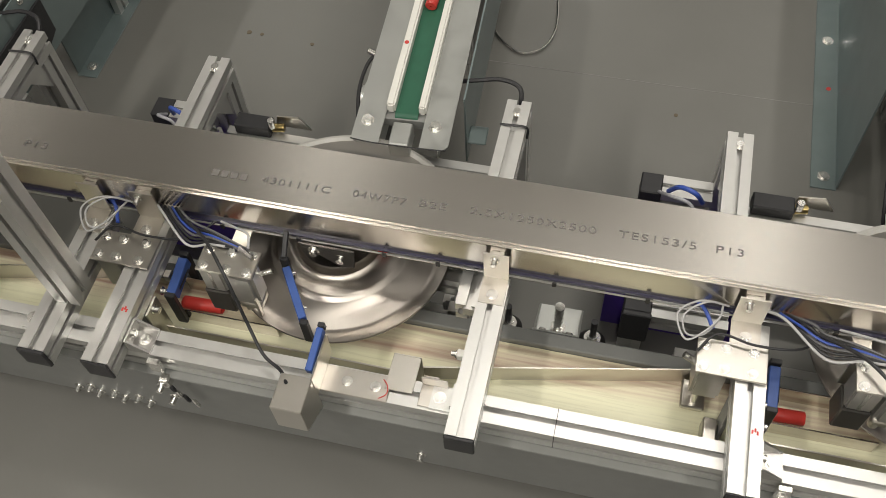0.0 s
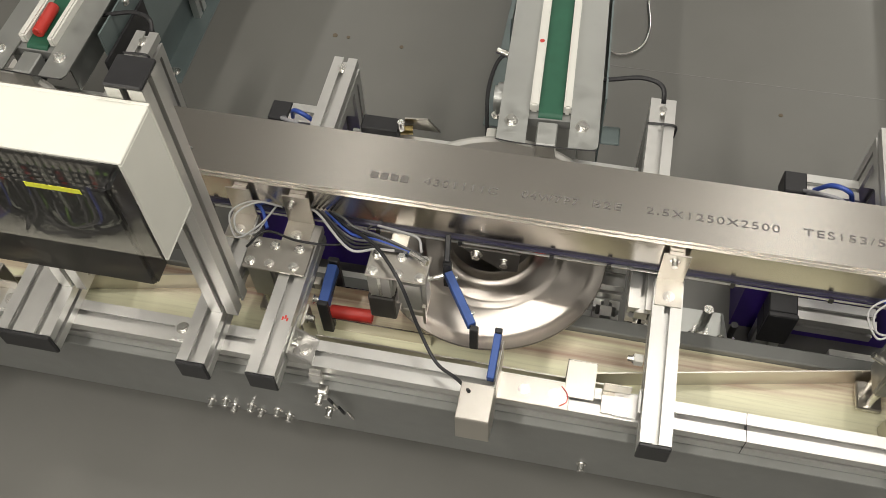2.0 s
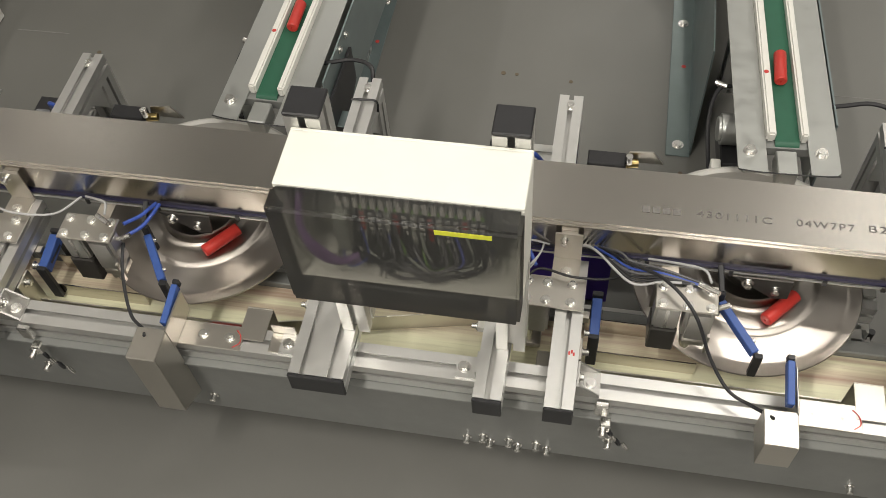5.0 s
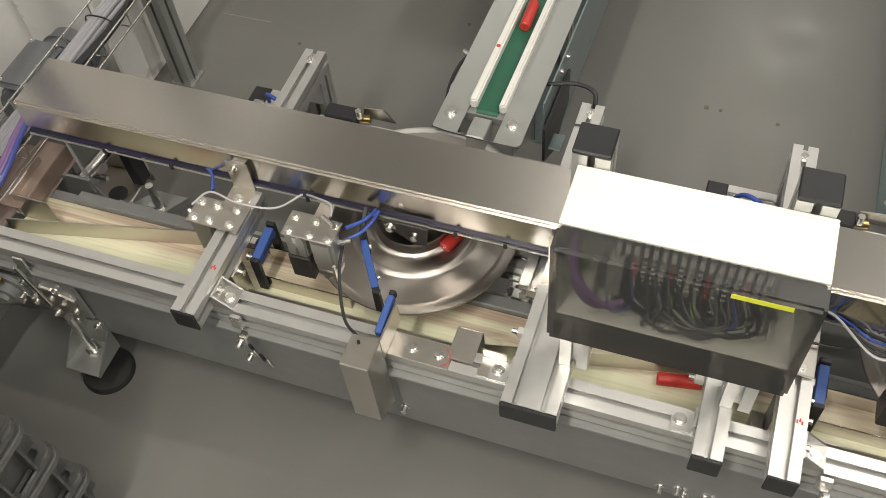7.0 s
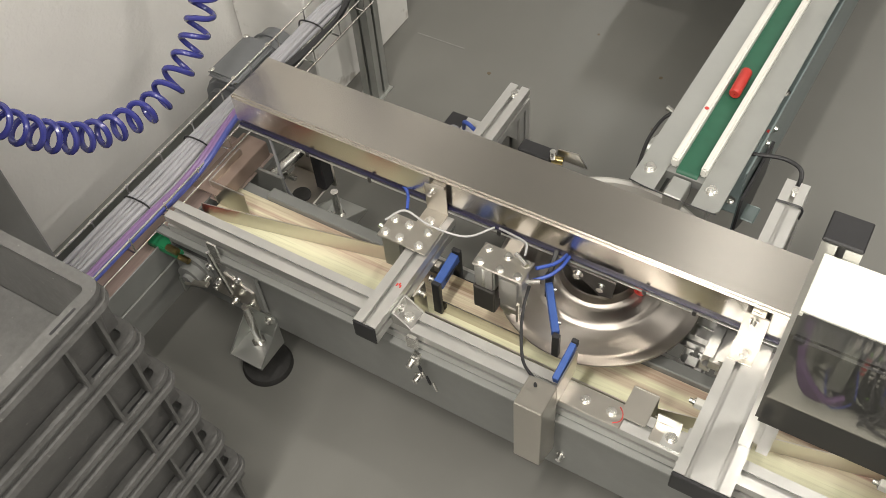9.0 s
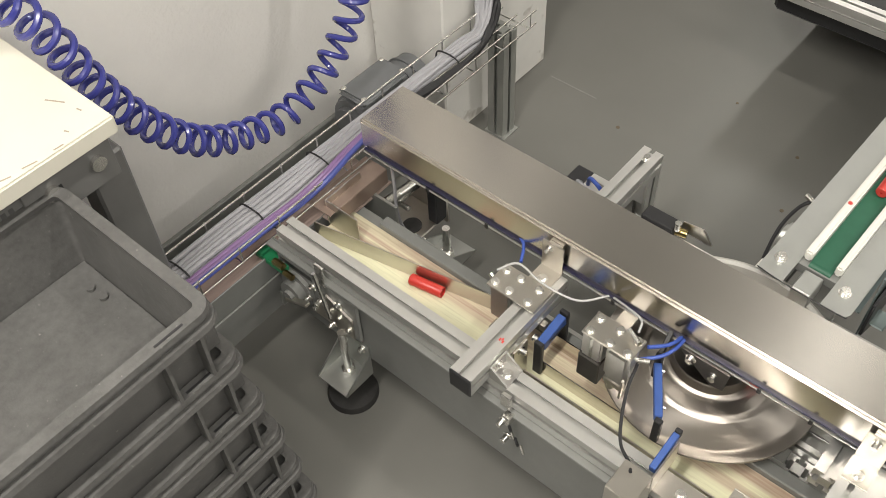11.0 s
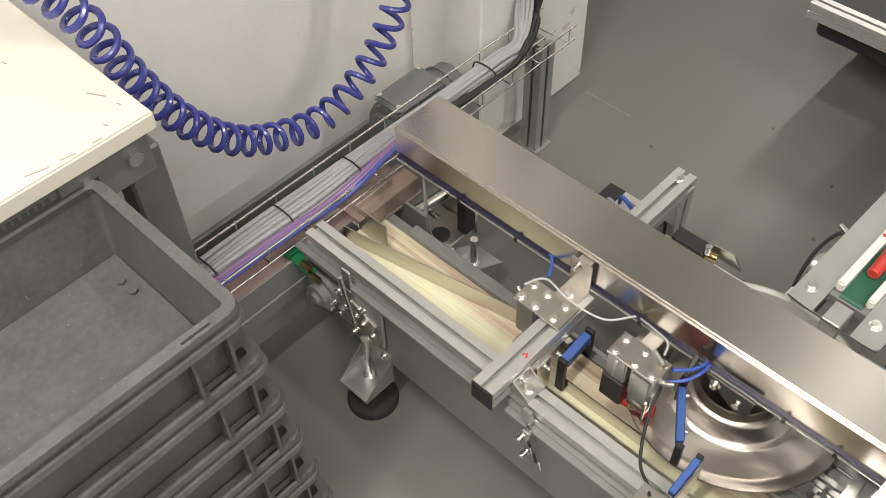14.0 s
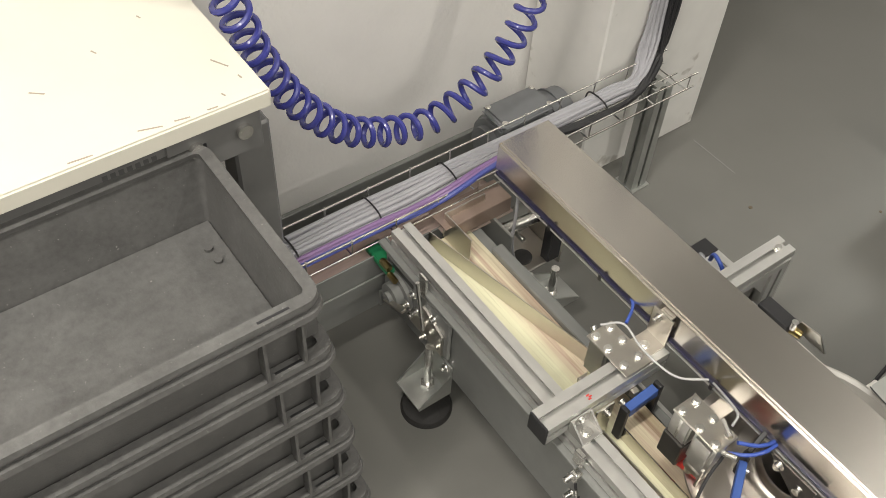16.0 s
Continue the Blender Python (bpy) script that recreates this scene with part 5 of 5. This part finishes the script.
def crate(top, first):
    """A nesting crate: rim with a lip below it, tapered wall, ribs that stand on the rim of the crate below."""
    down = (0.739 - top) * 0.10
    x0, x1, y0, y1 = -0.452, -0.145, -0.865 + down, -0.263 + down
    z = top - (0.12 if top > 0.25 else top)
    c = thing("stacking_crate", (x0 + x1) / 2, (y0 + y1) / 2, z, "dusty grey plastic stacking crate" + (", empty, on top of the stack" if first else " nested in the stack"), "crate", "stacked crates")

    def ring(a0, z0, a1, z1, w, r=0.026):
        """A rounded ring wall: outline inset by a0 below and a1 above, thickness w."""
        rows = []
        for a, zz in ((a0, z0), (a1, z1), (a1 + w, z1), (a0 + w, z0)):
            q = max(r - a, 0.006)
            row = []
            for cx, cy, k in ((x1 - a - q, y1 - a - q, 0), (x0 + a + q, y1 - a - q, 1), (x0 + a + q, y0 + a + q, 2), (x1 - a - q, y0 + a + q, 3)):
                for i in range(7):
                    an = math.pi / 2 * (k + i / 6)
                    row.append((cx + q * math.cos(an), cy + q * math.sin(an), zz))
            rows.append(row)
        bm = bmesh.new()
        v = [[bm.verts.new(p) for p in row] for row in rows]
        n = len(v[0])
        for a_row, b_row in zip(v, v[1:] + v[:1]):
            for i in range(n):
                bm.faces.new((a_row[i], a_row[(i + 1) % n], b_row[(i + 1) % n], b_row[i]))
        bmesh.ops.recalc_face_normals(bm, faces=bm.faces)
        return bm

    part("wall", ring(0.0225, z + 0.002, 0.0115, top - 0.0082, 0.0035), CRATE, c, "", True)
    part("rim", ring(0.0015, top - 0.008, 0.0030, top, 0.016), CRATE, c, "", True)
    part("lip", ring(-0.003, top - 0.026, -0.001, top - 0.0185, 0.0145), CRATE, c, "", True)
    part("rim_web", ring(0.0065, top - 0.0183, 0.0065, top - 0.0082, 0.003), CRATE, c, "", True)
    if not first:
        part("ledge", ring(0.0125, top - 0.0165, 0.0125, top - 0.0135, 0.030), CRATE, c, "", True)
    part("bottom", B(x0 + 0.0275, x1 - 0.0275, y0 + 0.0275, y1 - 0.0275, z, z + 0.004), CRATE, c)
    low = top - 0.1095
    for y in (y1 - 0.035, y1 - 0.085, y0 + 0.085, y0 + 0.035):
        part("rib", B(x1 - 0.0175, x1 + 0.0, y - 0.002, y + 0.002, low, top - 0.0262), CRATE, c)
    for x in (x1 - 0.035, x1 - 0.085, x0 + 0.085, x0 + 0.035):
        part("rib", B(x - 0.002, x + 0.002, y1 - 0.0175, y1 + 0.0, low, top - 0.0262), CRATE, c)
    part("slot", B(x1 - 0.011, x1 - 0.0075, y1 - 0.085, y1 - 0.045, top + 0.0001, top + 0.0004), BLACK, c)
    if first:
        for x, y in ((x0 + 0.10, y1 - 0.048), (x0 + 0.075, y1 - 0.05), (x1 - 0.06, y1 - 0.05)):
            part("knob", rod(bmesh.new(), (x, y, z + 0.0041), (x, y, z + 0.009), 0.006, 12), CRATE, c)
    return c


for i in range(6):
    crate(0.739 - i * 0.1103, i == 0)


def coil_hose():
    """A coiled air hose that hangs in a curve before the wall."""
    base = smooth_path([(-0.62, -0.50, 1.40), (-0.62, -0.33, 1.15), (-0.62, -0.22, 0.965), (-0.62, -0.145, 0.825), (-0.62, -0.100, 0.690), (-0.62, -0.040, 0.568), (-0.62, 0.050, 0.466), (-0.62, 0.170, 0.412), (-0.62, 0.255, 0.411), (-0.62, 0.345, 0.455), (-0.62, 0.41, 0.525), (-0.62, 0.45, 0.62), (-0.62, 0.47, 0.80), (-0.62, 0.47, 1.3)], 24)
    lens = [0.0]
    for a, b in zip(base, base[1:]):
        lens.append(lens[-1] + (b - a).length)
    pitch, r = 0.0365, 0.0235
    turns = lens[-1] / pitch
    pts = []
    n = int(turns * 20)
    j = 0
    for i in range(n + 1):
        s = lens[-1] * i / n
        while j < len(lens) - 2 and lens[j + 1] < s:
            j += 1
        f = (s - lens[j]) / max(lens[j + 1] - lens[j], 1e-9)
        p = base[j].lerp(base[j + 1], f)
        d = (base[min(j + 2, len(base) - 1)] - base[max(j - 1, 0)]).normalized()
        u = Vector((1, 0, 0))
        u = (u - d * u.dot(d)).normalized()
        v = d.cross(u)
        a = math.tau * turns * i / n
        pts.append(p + r * (u * math.cos(a) + v * math.sin(a)))
    single("coiled_hose", T(pts, 0.0055, 8, 1), HOSE, "glossy dark blue coiled air hose hanging before the wall", "air hose", smooth=True)


coil_hose()

# bench far behind; its black body stands in for the shadow below
d = thing("far_bench", 0.05, 1.5, 0.0, "low bench with an aluminium edge behind the feeders, its shadow built as a black body", "bench")
part("body", B(-0.19, 0.22, 1.37, 2.1, 0.16, 0.255, 0.01), BLACK, d)
part("edge", PR("x", -0.205, 0.23, 1.347, 0.25), ALU, d)
for x in (-0.15, 0.19):
    part("leg", PR("z", 0.0, 0.1595, x, 1.8), ALU, d)


# ---- red hulls that travel ----
def hull():
    bm = bmesh.new()
    L, r, q = 0.066, 0.0105, 0.0088
    lathe(bm, [(q, 0.004), (q, L), (r - 0.0004, L), (r, L - 0.0006), (r, 0.002), (r - 0.002, 0.0), (0.002, 0.0), (0.002, 0.003), (q, 0.003)][::-1], (0, 0, 0), 24)
    bm.transform(Matrix.Rotation(radians(90), 4, "Y") @ Matrix.Translation((0, 0, -L / 2)))
    bmesh.ops.recalc_face_normals(bm, faces=bm.faces)
    me = bpy.data.meshes.new("plastic_hull")
    bm.to_mesh(me)
    bm.free()
    me.materials.append(RED)
    me.shade_smooth()
    me.set_sharp_from_angle(angle=radians(38))
    return me


HULL = hull()
FEED = 0.17
# station: arrivals at the feeder's end, wait until release, belt speed, delay on the disc
STATIONS = (((-1.91, 0.18, 2.2, 4.10, 6.37, 8.61, 10.63, 12.60, 14.58, 16.75, 18.95), 2.1, 1.0, 0.19),
            ((-2.65, -0.48, 1.63, 4.04, 6.25, 8.50, 10.76, 13.0, 15.28, 17.5, 19.8), 2.7, 0.9, 0.2),
            ((-4.11, -2.06, -0.01, 2.04, 4.09, 6.14, 8.19, 10.24, 12.29, 14.34, 16.39), 2.6, 0.9, 0.0))


# one hull is let go a little sooner
SOONER = {10.63: 0.12}


def way_of(k, arrive, wait, speed, late):
    """Waypoints of one hull: seconds, x, y, z, pitch and yaw."""
    wait -= SOONER.get(arrive, 0.0)
    x0 = PITCH * k
    lean = math.tan(radians(-FEEDER_YAW[k]))
    far = 3.4
    rows = []
    y = far
    while y > 0.53:
        rows.append((arrive - (y - 0.50) / FEED, x0 + 0.294 + (y - 0.47) * lean, y + 0.012, 0.3882, 0, 90))
        y -= 0.35
    rows.append((arrive, x0 + 0.294, 0.512, 0.3882, 0, 90))
    for t, x, y, z, p, w in ((0.09, 0.297, 0.462, 0.376, 25, 90), (0.20, 0.308, 0.39, 0.338, 10, 86), (0.50 + late * 0.2, 0.321, 0.30, 0.3335, 0, 72),
                             (0.75 + late, 0.286, 0.234, 0.3335, 0, 48), (0.95 + late, 0.240, 0.197, 0.3325, 0, 28), (1.15 + late, 0.165, 0.165, 0.325, 0, 15),
                             (1.30 + late, 0.100, 0.168, 0.312, -8, 4), (1.42 + late, 0.055, 0.174, 0.2608, 0, 2), (wait, 0.040, 0.175, 0.2608, 0, 2)):
        rows.append((arrive + t, x0 + x, y, z, p, w))
    t0 = arrive + wait
    for dx, y, w in ((-0.05, 0.176, 3), (-0.20, 0.165, 10), (-0.36, 0.135, 11), (-0.45, 0.103, 6), (-0.55, 0.100, 0)):
        rows.append((t0 + (0.04 - dx) / speed + 0.03, x0 + dx, y, 0.2608, 0, w))
    t1, x1 = rows[-1][0], rows[-1][1]
    if k == 0:
        rows = [r for r in rows if r[1] > -0.46]
        t1, x1 = rows[-1][0], rows[-1][1]
    end = -0.44
    if x1 > end:
        rows.append((t1 + (x1 - end) / speed, end, 0.100, 0.2608, 0, 0))
    t2 = rows[-1][0]
    rows.append((t2 + 0.12, -0.54, 0.09, 0.2595, 0, 40))
    rows.append((t2 + 0.45, -0.575, 0.03, 0.2595, 0, 88))
    rows.append((t2 + 18.45, -0.575, -4.2 + 0.62, 0.2595, 0, 88))
    return rows


def between(rows, t):
    for a, b in zip(rows, rows[1:]):
        if a[0] <= t <= b[0]:
            f = (t - a[0]) / max(b[0] - a[0], 1e-6)
            return (t, *(p + (q - p) * f for p, q in zip(a[1:], b[1:])))
    return (t, *(rows[0] if t < rows[0][0] else rows[-1])[1:])


def motions():
    """Every hull rides the feeder, the disc, the belt and the cross conveyor."""
    for k, (arrivals, wait, speed, late) in enumerate(STATIONS):
        for arrive in arrivals:
            rows = way_of(k, arrive, wait, speed, late)
            if rows[-3][0] < 0.05 or rows[0][0] > 0:
                continue
            ob = tagged(new("plastic_hull", HULL), "red plastic cartridge hull riding on the conveyor belts", "hull", "travelling hulls")
            keyed = [between(rows, 0.0)] + [r for r in rows if 0.02 < r[0] < 15.98] + [between(rows, 16.0)]
            walk(ob, [(t, pose(x, y, z, 0, p, w)) for t, x, y, z, p, w in keyed])


motions()
